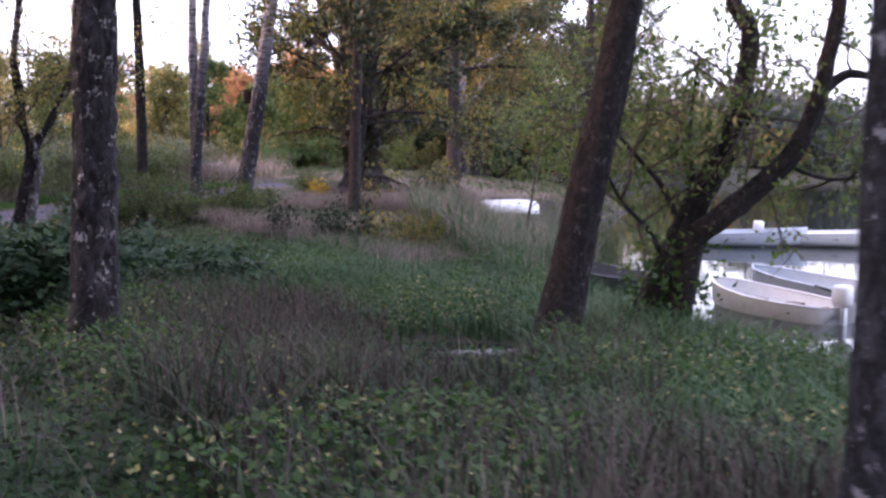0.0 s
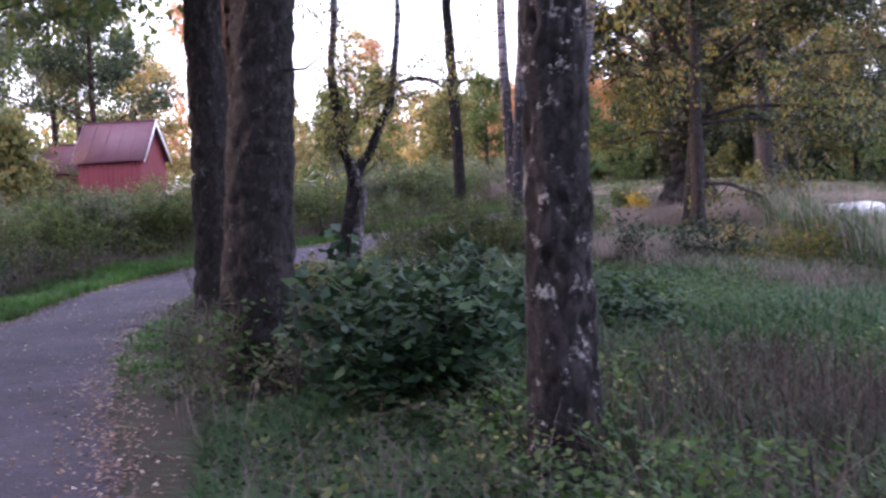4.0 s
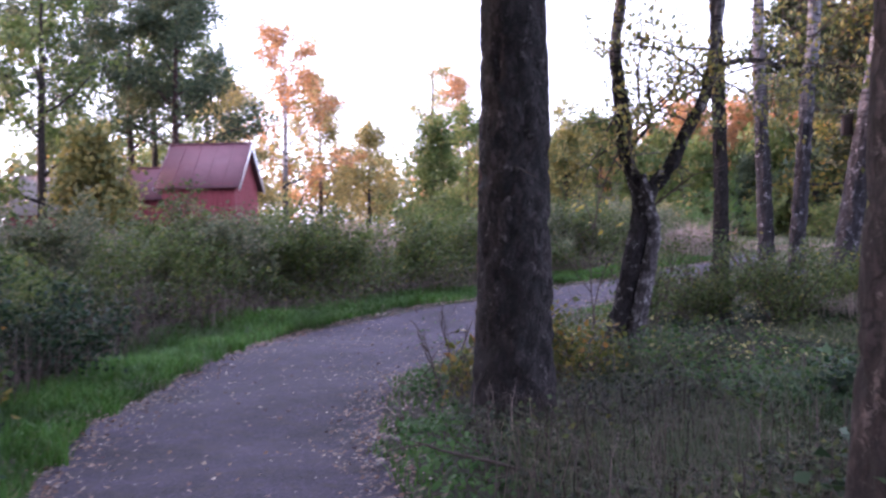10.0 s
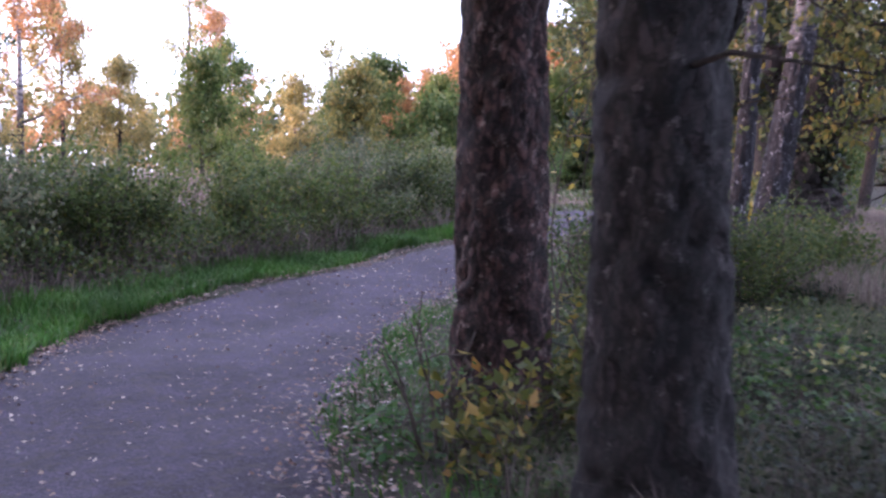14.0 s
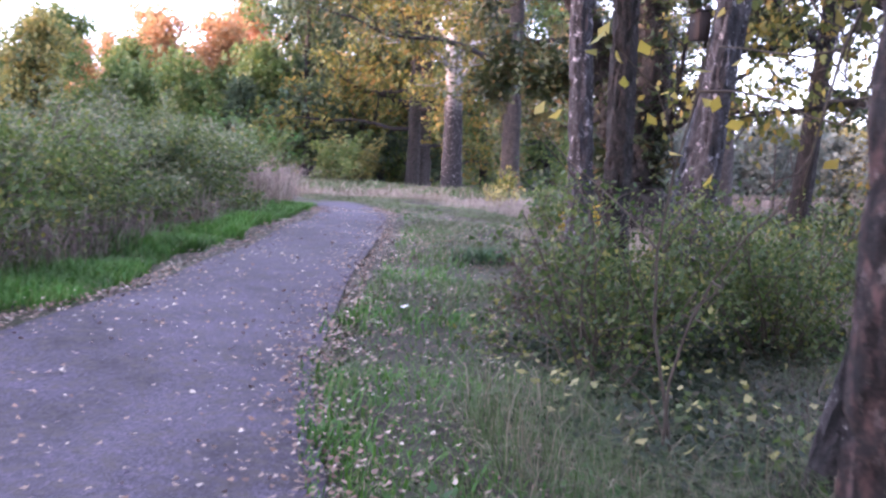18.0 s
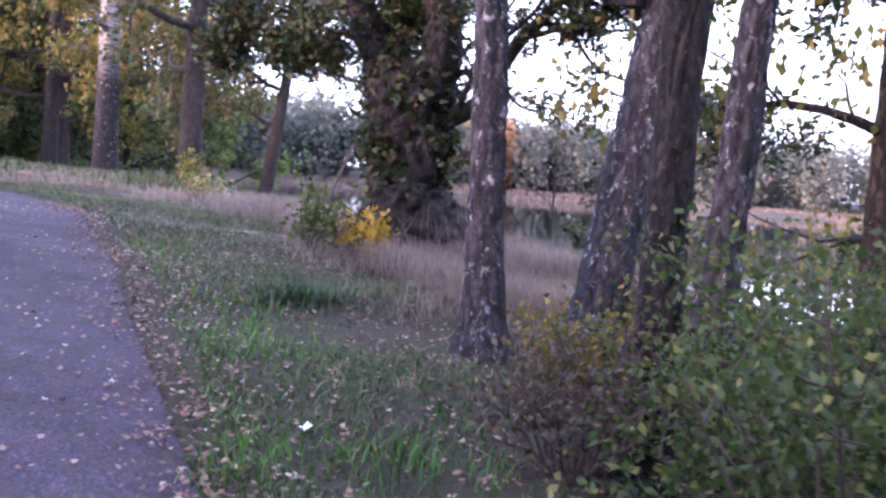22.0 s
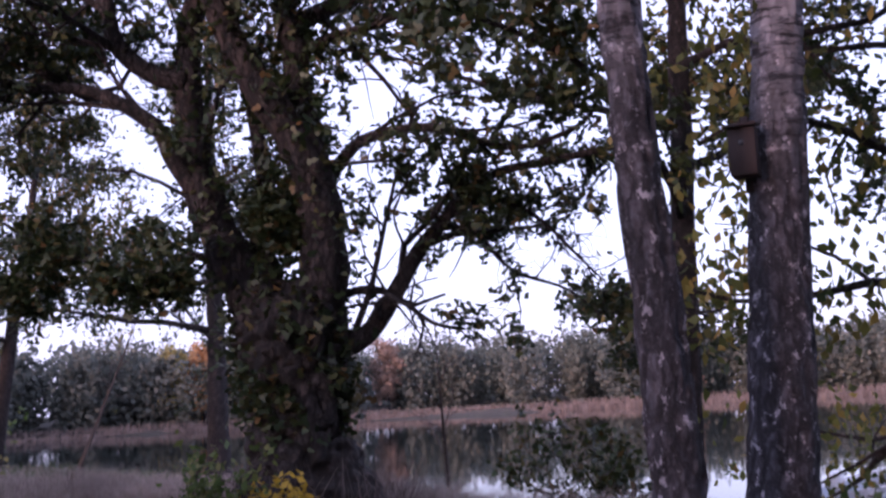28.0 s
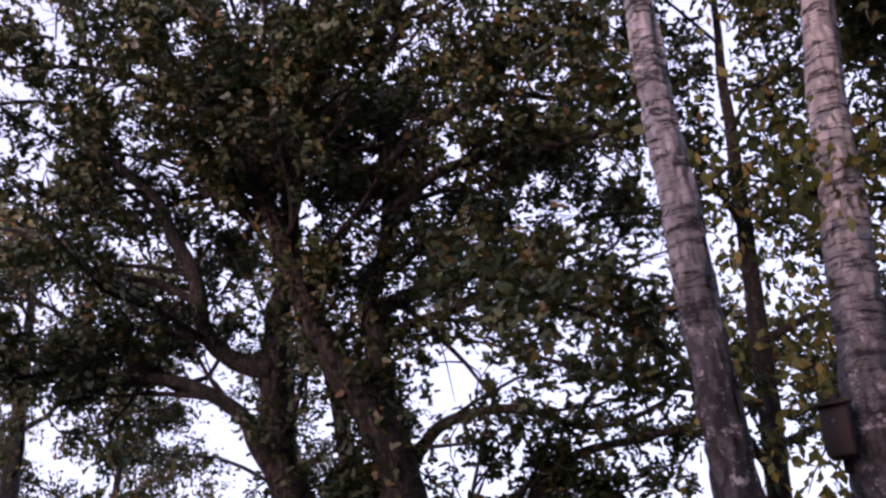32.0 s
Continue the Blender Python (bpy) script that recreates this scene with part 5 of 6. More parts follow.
# thin bare stalks in the undergrowth
x, y = scatter(9000, 2.0, 12, -11, 7, R2, lambda x, y, d, s: (s > 0) & (d > 0.4) & (clumpy(x, y, 0.8, 6.0) > 0.4))
b = Build().add(*blades(on_ground(x, y), 0.65, 0.005, R2, 0.9, 0.9))
stuff("dead_stalks", b, DEADSTEM, "thin dead stalks among the herbs", "herbs")

# ---- the overgrown strip on the far side of the path ----
R3 = np.random.default_rng(31)
x, y = scatter(190000, -12, 22, -14, 46, R3, lambda x, y, d, s: (s < 0) & (d > np.interp(y, [9, 13], [0.75, 1.55]) + 0.25 * clumpy(x, y, 1.0)) & (d < 3.2) & (R3.random(len(x)) < 0.9))
b = Build().add(*blades(on_ground(x, y), 0.7 + 0.5 * clumpy(x, y, 0.8), 0.010, R3, 0.35, 0.5))
stuff("withered_stems", b, DEADSTEM, "dense brown withered stems behind the verge", "herbs")
p = strip(30000, -1, 1.2, 3.2, R3)
x, y = p[(R3.random(len(p)) < 0.3 + 0.7 * clumpy(p[:, 0], p[:, 1], 1.2, 3.0)) & (p[:, 1] > -3)].T
stuff("withered_stems", Build().add(*blades(on_ground(x, y), 0.2 + 0.75 * clumpy(x, y, 0.9, 1.0) * R3.random(len(x)), 0.008, R3, 0.9, 0.9)), DEADSTEM, "purplish-brown withered herbs before the bushes", "herbs")
p = strip(52000, -1, 1.3, 3.4, R3)
p = p[(R3.random(len(p)) < 0.15 + 0.85 * clumpy(p[:, 0], p[:, 1], 1.5, 1.0)) & (p[:, 1] > -4)]
c = on_ground(p[:, 0], p[:, 1])
c[:, 2] += (0.25 + 0.6 * clumpy(p[:, 0], p[:, 1], 1.1, 2.0)) * np.sqrt(R3.random(len(p)))
v, q = leaf_quads(c, 0.06, R3, 0.3, 0.65)
stuff("herbs", Build().add(v, q), LEAF_SHRUB, "green leafy weeds before the bushes", "herbs")
x, y = scatter(90000, -14, 22, -14, 50, R3, lambda x, y, d, s: (s < 0) & (d > np.interp(y, [9, 13], [1.1, 1.8])) & (d < 6.0))
p = on_ground(x, y)
p[:, 2] += 0.25 + 1.0 * np.sqrt(R3.random(len(x))) * (0.6 + 0.5 * clumpy(x, y, 0.8, 2.0))
v, q = leaf_quads(p, 0.05, R3, 0.2)
stuff("herbs", Build().add(v, q), LEAF_GREY, "grey-green goldenrod and scrub behind the verge", "herbs")
low_leaves(90000, (-6, 14, -13, 30), lambda x, y, d, s: (s < 0) & (d > np.interp(y, [9, 13], [0.8, 1.6])) & (d < 3.4), 0.6, 0.06, LEAF_SHADED, "herbs", "low scrub at the foot of the bushes, shade in its colour", 48)
x, y = scatter(90000, -30, 24, -16, 60, R3, lambda x, y, d, s: (s < 0) & (d > 5.0) & (R3.random(len(x)) < 0.8))
b = Build().add(*blades(on_ground(x, y), 0.8 + 0.5 * clumpy(x, y, 0.4), 0.03, R3, 0.4, 0.5))
stuff("dry_grass", b, DRY, "pale tall grass of the overgrown field", "grass")


def make_shrub(name, x, y, width, height, mat, label, seed, count=1500, leaf=0.07, stems=12, category="shrub", group="", droop=0.0, flat=0.25, hollow=0.35, twig=None):
    """A bush: forking stems from one root and leaves round them, thickest outside."""
    rng = np.random.default_rng(seed)
    root = thing(name, x, y, ground_z(x, y) - 0.03, label, category, group)
    tips = []
    for i in range(stems):
        a = i * 2.4 + rng.random()
        out = width * 0.5 * (0.25 + 0.75 * rng.random())
        h = height * (0.55 + 0.45 * rng.random())
        pts = wander((0.06 * math.cos(a), 0.06 * math.sin(a), 0), (math.cos(a) * out, math.sin(a) * out, h), math.hypot(out, h), 6, rng, 0.14, 0.02)
        b = Build()
        forking(b, pts, 0.011, 0.004, rng, 1, tips, 4, 0.25)
        part("stem", b.mesh("stem", twig or TWIG), root)
    tips = np.array(tips)
    tips = tips[tips[:, 2] > hollow * height * 0.5]
    c = tips[rng.integers(0, len(tips), count)] + rng.normal(0, 0.09, (count, 3))
    c[:, 2] = np.maximum(c[:, 2], 0.04)
    v, q = leaf_quads(c, leaf, rng, flat, 0.62, droop)
    part("foliage", raw_mesh("foliage", v, q, mat), root)
    return root


R4 = random.Random(5)
mid = (LINE_L + LINE_R) / 2
for i in range(62):
    s = 20 + i * 2.35
    k = int(s)
    if k + 1 >= len(LINE_L):
        break
    out = LINE_L[k] - LINE_R[k]
    out = out / np.linalg.norm(out)
    px, py = LINE_L[k] + out * (R4.uniform(2.2, 4.4) + (0.6 if LINE_L[k][1] > 11 else 0.0))
    far = py > 13
    mat, lab = R4.choice([(LEAF_GREEN, "green bush in the overgrown strip"), (LEAF_GREEN, "leafy green bush in the overgrown strip"), (LEAF_GREY, "grey-green bush in the overgrown strip"), (LEAF_SHRUB, "dull green bush in the overgrown strip")])
    if py < 6.5:
        mat, lab = (LEAF_SHRUB, "dark green bush in the overgrown strip") if i % 2 else (LEAF_DARK, "deep green bush in the overgrown strip")
    make_shrub("bush", float(px), float(py), R4.uniform(1.3, 2.2) + (0.6 if far else 0.0), R4.uniform(0.85, 1.2) + (0.45 if far else 0.0), mat, lab, 200 + i, 4200 if far else 3200, 0.065, 11, "bush", "bushes along the path")
for i, (px, py, w, h) in enumerate([(-1.6, 3.2, 1.6, 1.1), (-1.9, 5.0, 1.8, 1.3), (-2.6, 7.4, 2.0, 1.5), (-1.5, 1.2, 1.6, 0.9), (-1.5, 8.6, 1.5, 1.0)]):
    make_shrub("bush", px, py, w, h, LEAF_HERB if i % 2 else LEAF_DARK, "low dark green bush beside the verge", 300 + i, 2800, 0.06, 10, "bush", "bushes along the path")
for i, (px, py, w, h) in enumerate([(10.0, 24.4, 2.2, 1.5), (8.9, 22.6, 2.2, 1.6), (11.0, 26.3, 2.4, 1.6), (7.6, 21.0, 2.0, 1.4), (9.4, 26.6, 2.6, 1.7), (7.2, 23.4, 2.4, 1.7)]):
    make_shrub("bush", px, py, w, h, LEAF_SHRUB if i % 2 else LEAF_GREY, "tall grey-green bush where the path bends", 330 + i, 3800, 0.07, 11, "bush", "bushes along the path")
make_tree("hazel_tree", -3.3, 7.9, 5.2, 0.07, TWIG, LEAF_SHRUB, "slender leafy hazel beside the forked tree", "hazel", (0.03, 0.02), seed=44, first=0.18, reach=1.9, count=7000, leaf=0.085, limbs=14, spread=0.3, sides=10, pitch=0.15)
make_shrub("bush", -2.3, 5.6, 2.0, 2.1, LEAF_YGREEN, "bush with yellow-green leaves round the forked tree", 320, 1500, 0.08, 9, "bush")

# shrubs on the lake side
make_shrub("elder_shrub", 4.15, -0.55, 2.1, 0.9, LEAF_DARK, "glossy dark-leaved shrub between two trunks", 401, 3600, 0.12, 16, flat=0.5)
make_shrub("elder_shrub", 4.9, 0.5, 1.6, 0.75, LEAF_DARK, "glossy dark-leaved shrub at the alder's foot", 402, 1800, 0.12, 12, flat=0.5)
for i, (px, py) in enumerate([(4.6, 1.7), (5.3, 2.7), (6.4, 1.6)]):
    make_shrub("elder_shrub", px, py, 1.6, 0.55 + 0.07 * i, LEAF_DARK, "dark green leafy shrub in the undergrowth", 450 + i, 1500, 0.1, 11, flat=0.5)
make_shrub("elder_shrub", 4.3, 2.1, 1.5, 0.7, LEAF_DARK, "dark large-leaved shrub in the undergrowth", 455, 1500, 0.13, 12, flat=0.5)
make_shrub("elder_shrub", 5.3, 4.6, 1.7, 0.8, LEAF_DARK, "dark large-leaved shrub below the birches", 456, 1500, 0.11, 12, flat=0.5)
make_shrub("sapling_shrub", 3.2, 0.15, 0.8, 0.7, LEAF_GREY, "young shoots with pale grey-green leaves", 460, 150, 0.09, 7, flat=0.5)
make_shrub("sapling_shrub", 2.75, 0.25, 0.9, 0.95, LEAF_HERB, "spindly shrub with pale round leaves", 403, 220, 0.085, 8, flat=0.5)
make_shrub("bramble", 3.4, 7.0, 0.9, 0.95, LEAF_YGREEN, "yellow-green bush at the trunk's foot", 404, 1300, 0.065, 12)
make_shrub("bramble", 2.55, 6.75, 0.7, 0.55, LEAF_YGREEN, "small bush turning yellow by the verge", 405, 420, 0.08, 8)
make_shrub("sapling_shrub", 2.35, 7.1, 0.7, 0.75, LEAF_FRESH, "young maple shoots at the pine's foot", 406, 110, 0.032, 6, flat=0.5)
make_shrub("maple_sapling", 4.45, 9.5, 0.28, 2.3, LEAF_PALEY, "maple sapling with large yellow leaves", 407, 26, 0.085, 2, flat=0.35, category="sapling", hollow=1.45)
make_shrub("hazel_shrub", 5.55, 10.9, 1.1, 1.45, LEAF_SHRUB, "upright green hazel shrub before the birches", 408, 1900, 0.048, 12)
make_shrub("hazel_shrub", 6.55, 11.35, 1.6, 1.35, LEAF_SHRUB, "large leafy green shrub above the bank", 409, 5200, 0.046, 20)
make_shrub("hazel_shrub", 7.5, 10.75, 1.8, 1.25, LEAF_SHRUB, "large leafy green shrub above the water", 410, 5000, 0.046, 18)
make_shrub("hazel_shrub", 6.7, 12.35, 1.1, 0.75, LEAF_BROWN, "low purplish-brown shrub at the trunk's foot", 411, 1500, 0.045, 12)
make_shrub("bramble", 8.35, 12.75, 1.2, 0.5, LEAF_YGREEN, "low shrub with yellow and orange leaves", 412, 2200, 0.05, 12)
make_shrub("bramble", 9.7, 12.55, 1.7, 0.85, LEAF_SHRUB, "green shrub on the edge of the bank", 413, 2600, 0.06, 14)
make_shrub("bramble", 9.0, 11.6, 1.8, 1.1, LEAF_SHRUB, "green shrub hanging over the water", 414, 3000, 0.06, 14)
make_shrub("alder_shrub", 15.2, 14.4, 1.8, 1.5, LEAF_OAK, "dark shrub at the water's edge", 415, 1500, 0.1, 12)
make_shrub("alder_shrub", 18.3, 16.1, 2.0, 1.0, LEAF_OAK, "dark shrub at the water's edge", 416, 1500, 0.1, 12)
make_shrub("golden_shrub", 12.94, 17.35, 0.5, 0.62, LEAF_BRIGHT, "golden-yellow sapling at the oak's foot", 417, 420, 0.09, 8)
make_shrub("hazel_shrub", 12.7, 18.1, 0.7, 0.95, LEAF_GREEN, "small green shrub beside the oak", 418, 500, 0.09, 8)
make_shrub("golden_shrub", 17.6, 24.0, 0.9, 0.6, LEAF_YELLOW, "faded yellow shrub in dry grass", 419, 260, 0.1, 7)
make_shrub("hazel_shrub", 21.6, 27.9, 0.9, 0.9, LEAF_YGREEN, "yellow-green shrub by an oak trunk", 420, 400, 0.12, 8)
make_shrub("golden_shrub", 11.5, 9.4, 0.6, 0.6, LEAF_BRIGHT, "bright yellow shrub in dry grass", 421, 260, 0.09, 7)
make_shrub("round_bush", 16.3, 33.6, 2.6, 2.2, LEAF_FRESH, "round grey-green bush beyond the meadow", 422, 1500, 0.09, 12)
for i, (px, py) in enumerate([(10.3, 7.2), (11.2, 6.6), (9.5, 7.9), (12.1, 7.4)]):
    make_shrub("willow_bush", px, py, 1.5, 0.95, LEAF_YGREEN if i % 2 else LEAF_SHADED, "low willow bush in the wet meadow", 430 + i, 1200, 0.075, 10, "bush", "willow bushes in the meadow")
for i, (px, py) in enumerate([(24.5, 40.5), (26.5, 42), (22.5, 42.5), (29, 45), (18.5, 43.5), (16.5, 40)]):
    make_shrub("bush", px, py, 3.0, 2.2, LEAF_MIX if i % 2 else LEAF_GREEN, "leafy bush at the bend of the path", 440 + i, 1800, 0.13, 10, "bush", "bushes at the bend")
tuft = thing("sedge_tuft", 9.31, 15.81, ground_z(9.31, 15.81), "dark green sedge tuft in the turf", "grass tuft")
g = np.random.default_rng(3)
part("foliage", Build().add(*blades(g.normal(0, 0.13, (420, 3)) * (1.5, 1, 0.05), 0.22, 0.013, g, 1.3, 0.9)).mesh("foliage", SEDGE), tuft)
part("dead_blades", Build().add(*blades(g.normal(0, 0.14, (110, 3)) * (1.5, 1, 0.05), 0.15, 0.01, g, 1.7, 1.0)).mesh("dead_blades", DEADSTEM), tuft, "withered brown blades")

# a pale tuft of reed grass where the strip ends, and a pool in the wet meadow
x, y = 11.3 + R3.normal(0, 0.7, 3000), 25.0 + R3.normal(0, 0.9, 3000)
d, s = beside(x, y)
k = (s < 0) & (d > 0.4)
stuff("dry_grass", Build().add(*blades(on_ground(x[k], y[k]), 0.95, 0.012, R3, 1.0, 1.0)), DRY, "pale tuft of reed grass at the strip's end")
pool_c = np.array([7.85, -2.75])
a = np.linspace(0, 2 * np.pi, 29)[:-1]
rim = pool_c + np.stack([np.cos(a) * 0.78 + 0.12 * np.sin(3 * a), np.sin(a) * 0.42 + 0.08 * np.cos(2 * a)], -1) @ np.array([[0.82, -0.57], [0.57, 0.82]])
zp = ground_z(*pool_c) + 0.06
v = np.vstack([np.c_[rim, np.full(28, zp)], np.c_[rim, np.full(28, zp - 0.25)], [[*pool_c, zp]]])
j = np.arange(28)
pool = new("water_pool", raw_mesh("water_pool", v, [np.stack([j, j + 28, (j + 1) % 28 + 28, (j + 1) % 28], -1), np.stack([np.full(28, 56), j, (j + 1) % 28], -1)], LAKE))
tagged(pool, "small pool of standing water in the meadow", "water", kind="structure")

# ---- fallen leaves ----
R5 = np.random.default_rng(51)
x, y = scatter(150000, -1, 14, -12, 24, R5, lambda x, y, d, s: ((d < 0) & (R5.random(len(x)) < (0.02 + 0.1 * clumpy(x, y, 1.4, 2.0) ** 2 + 0.7 * np.exp(d / 0.2) + 0.05 * (y > 8)))) | ((d > 0) & (d < 3.5) & (s > 0) & (y > 6) & (R5.random(len(x)) < 0.3)) | ((d > 0) & (d < 0.35) & (R5.random(len(x)) < 0.35)))
d, s = beside(x, y)
p = on_ground(x, y, 0.0)
p[:, 2] += np.where(d < 0, 0.022 + 0.03 * np.clip(-d, 0, 0.5), 0.05)
v, q = leaf_quads(p, 0.037, R5, 0.7, 0.75)
tagged(new("fallen_leaves", raw_mesh("fallen_leaves", v, q, LITTER)), "fallen pale brown leaves on path and turf", "leaves", kind="stuff")
for side in (-1, 1):
    p = strip(15000, side, -0.5, 0.22, R5)
    d, _ = beside(p[:, 0], p[:, 1])
    p = p[R5.random(len(p)) < np.exp(-np.abs(d + 0.08) / 0.17)]
    d, _ = beside(p[:, 0], p[:, 1])
    p = on_ground(p[:, 0], p[:, 1], 0.0)
    p[:, 2] += np.where(d < 0, 0.016 + 0.03 * np.clip(-d, 0, 0.5), 0.03)
    v, q = leaf_quads(p, 0.04, R5, 0.72, 0.75)
    tagged(new("fallen_leaves", raw_mesh("fallen_leaves", v, q, LITTER_BROWN)), "brown fallen leaves drifted along the path edge", "leaves", kind="stuff")
x, y = scatter(4200, -1, 12, -12, 22, R5, lambda x, y, d, s: (d < -0.02))
b = Build()
g = R5.random((len(x), 2))
for i in range(len(x)):
    c = np.array([x[i], y[i], ground_z(x[i], y[i]) + 0.012])
    r = 0.006 + 0.012 * g[i, 0]
    b.add(c + np.array([(r, 0, 0), (0, r, 0), (-r, 0, 0), (0, -r, 0), (0, 0, r * 0.8)]) * (1, 0.7 + 0.5 * g[i, 1], 1), (), [(0, 1, 4), (1, 2, 4), (2, 3, 4), (3, 0, 4)])
stuff("pebbles", b, STONE, "small loose stones on the gravel path", "stones")


def fallen_branch(x, y, length, r, rz, seed, label):
    rng = np.random.default_rng(seed)
    root = thing("fallen_branch", x, y, ground_z(x, y) + r, label, "branch", rz=rz)
    tips = []
    b = Build()
    forking(b, wander((0, 0, 0), (1, 0, 0.02), length, 8, rng, 0.16), r, r * 0.4, rng, 1, tips, 3)
    part("stick", b.mesh("stick", TWIG), root)
    return root


fallen_branch(2.75, 3.6, 1.2, 0.018, 140, 1, "crooked grey branch lying in the undergrowth")
fallen_branch(6.28, 13.54, 0.28, 0.01, -30, 2, "short pale stick lying on the turf")
fallen_branch(9.1, 17.4, 0.9, 0.016, 80, 3, "thin fallen branch in the grass")
card = thing("paper_scrap", 6.12, 13.5, ground_z(6.12, 13.5) + 0.06, "crumpled white paper scrap on the turf", "litter")
b = Build()
b.add([(-0.05, -0.02, 0), (0.0, -0.035, 0.02), (0.05, -0.01, 0.0), (0.045, 0.03, 0.025), (0.0, 0.025, 0.008), (-0.05, 0.02, 0.02)], [(0, 1, 4, 5), (1, 2, 3, 4)])
part("sheet", b.mesh("sheet", WHITE), card)

# ---- sheds and house beyond the field ----
def boarded(b, x0, x1, z0, z1, y, out, step=0.14):
    """Upright boards with cover strips on a wall that faces along y."""
    n = max(2, int((x1 - x0) / step))
    for i in range(n):
        a = x0 + (x1 - x0) * i / n
        b.box((a + 0.004, min(y, y + out * 0.02), z0), (a + (x1 - x0) / n - 0.004, max(y, y + out * 0.02), z1))
    return b


def make_shed(name, x, y, rz, length, depth, eave, ridge, label, wall_mat, roof_mat, door=True, over=0.22, z=None):
    """A boarded hut: four walls, gables, a ridged roof of sheets with barge boards, a door."""
    root = thing(name, x, y, ground_z(x, y) if z is None else z, label, "shed", rz=rz)
    hx, hy = length / 2, depth / 2
    for yy, o in ((-hy, -1), (hy, 1)):
        wall = part("wall", Build().box((-hx, yy - 0.04, 0), (hx, yy + 0.04, eave)).mesh("wall", wall_mat), root)
        n = max(3, int(length / 0.17))
        one = Build().box((-length / n / 2 + 0.006, 0, 0), (length / n / 2 - 0.006, 0.022, eave)).mesh("board", wall_mat)
        for i in range(n):
            part("board", one, wall, m=pose(-hx + length * (i + 0.5) / n, yy + o * 0.04 - (0.022 if o < 0 else 0), 0))
    for xx in (-hx, hx):
        o = 1 if xx > 0 else -1
        v = [(xx - o * 0.08, -hy, 0), (xx - o * 0.08, hy, 0), (xx - o * 0.08, hy, eave), (xx - o * 0.08, 0, ridge), (xx - o * 0.08, -hy, eave)]
        w = [(px + o * 0.08, py, pz) for px, py, pz in v]
        b = Build().add(v + w, [(0, 1, 2, 4), (5, 6, 7, 9), (0, 1, 6, 5), (1, 2, 7, 6), (2, 3, 8, 7), (3, 4, 9, 8), (4, 0, 5, 9)], [(2, 3, 4), (7, 8, 9)])
        gable = part("gable", b.mesh("gable", wall_mat), root)
        n = int(depth / 0.17)
        for i in range(n):
            a, c = -hy + depth * i / n, -hy + depth * (i + 1) / n
            m = abs((a + c) / 2)
            part("board", Build().box((min(xx, xx + o * 0.02), a + 0.006, 0), (max(xx, xx + o * 0.02), c - 0.006, eave + (ridge - eave) * (1 - m / hy) - 0.03)).mesh("board", wall_mat), gable)
    slope = math.hypot(hy, ridge - eave)
    ang = math.degrees(math.atan2(ridge - eave, hy))
    for sgn in (-1, 1):
        roof = part("roof", Build().box((-hx - over, 0, 0), (hx + over, slope + over, 0.035)).mesh("roof", roof_mat), root, m=pose(0, 0, ridge, 0, 0, 0) @ pose(0, 0, 0, -ang if sgn > 0 else -ang, 0, 0) if sgn > 0 else pose(0, 0, ridge) @ pose(0, 0, 0, 0, 0, 180) @ pose(0, 0, 0, -ang))
        n = int(length / 0.45)
        for i in range(n + 1):
            a = -hx - over + (length + 2 * over) * i / n
            part("seam", Build().box((a - 0.015, 0.01, 0.035), (a + 0.015, slope + over - 0.01, 0.06)).mesh("seam", roof_mat), roof)
        for xx in (-hx - over, hx + over):
            part("barge_board", Build().box((xx - 0.015, 0, -0.12), (xx + 0.015, slope + over, 0.05)).mesh("barge_board", WHITE if roof_mat is RED_ROOF else wall_mat), roof, "pale barge board")
    part("ridge_cap", Build().box((-hx - over, -0.07, ridge + 0.015), (hx + over, 0.07, ridge + 0.06), 0.01).mesh("ridge_cap", roof_mat), root)
    if door:
        d = part("door", boarded(Build().box((-0.42, -0.03, 0), (0.42, 0.0, 1.9)), -0.42, 0.42, 0, 1.9, -0.03, -1, 0.12).mesh("door", wall_mat), root, "red boarded door", pose(-hx * 0.3, -hy - 0.062, 0.05))
        part("handle", Build().box((0.3, -0.09, 0.95), (0.33, -0.05, 1.1), 0.005).mesh("handle", DARK), d)
    return root


make_shed("red_shed", -1.55, 33.6, -13, 2.35, 3.0, 2.35, 3.75, "small red boarded shed with a red metal roof", RED_BOARD, RED_ROOF, door=False)
make_shed("red_shed", -3.5, 35.2, -13, 1.7, 2.2, 2.0, 3.0, "low red annexe behind a yellow bush", RED_BOARD, RED_ROOF, door=False)
make_shed("red_shed", -6.6, 37.5, -8, 4.2, 3.0, 1.6, 2.9, "low red outbuilding with a grey roof", RED_BOARD, GREY_ROOF, door=False)
make_shed("red_shed", -10.9, 37.4, 20, 2.6, 2.6, 2.2, 3.6, "far red shed with a grey roof", RED_BOARD, GREY_ROOF, door=False)
make_shed("red_house", -11.0, 16.9, 40, 7.0, 6.0, 3.2, 6.4, "large red wooden house with a pink tiled roof", RED_BOARD, TILE_ROOF, door=True, over=0.4)
post = thing("marker_post", -4.6, 27.5, ground_z(-4.6, 27.5), "slim white marker post in the field", "post")
part("pole", Build().tube([(0, 0, 0), (0, 0, 1.55)], [0.035, 0.03], 8).mesh("pole", WHITE), post)


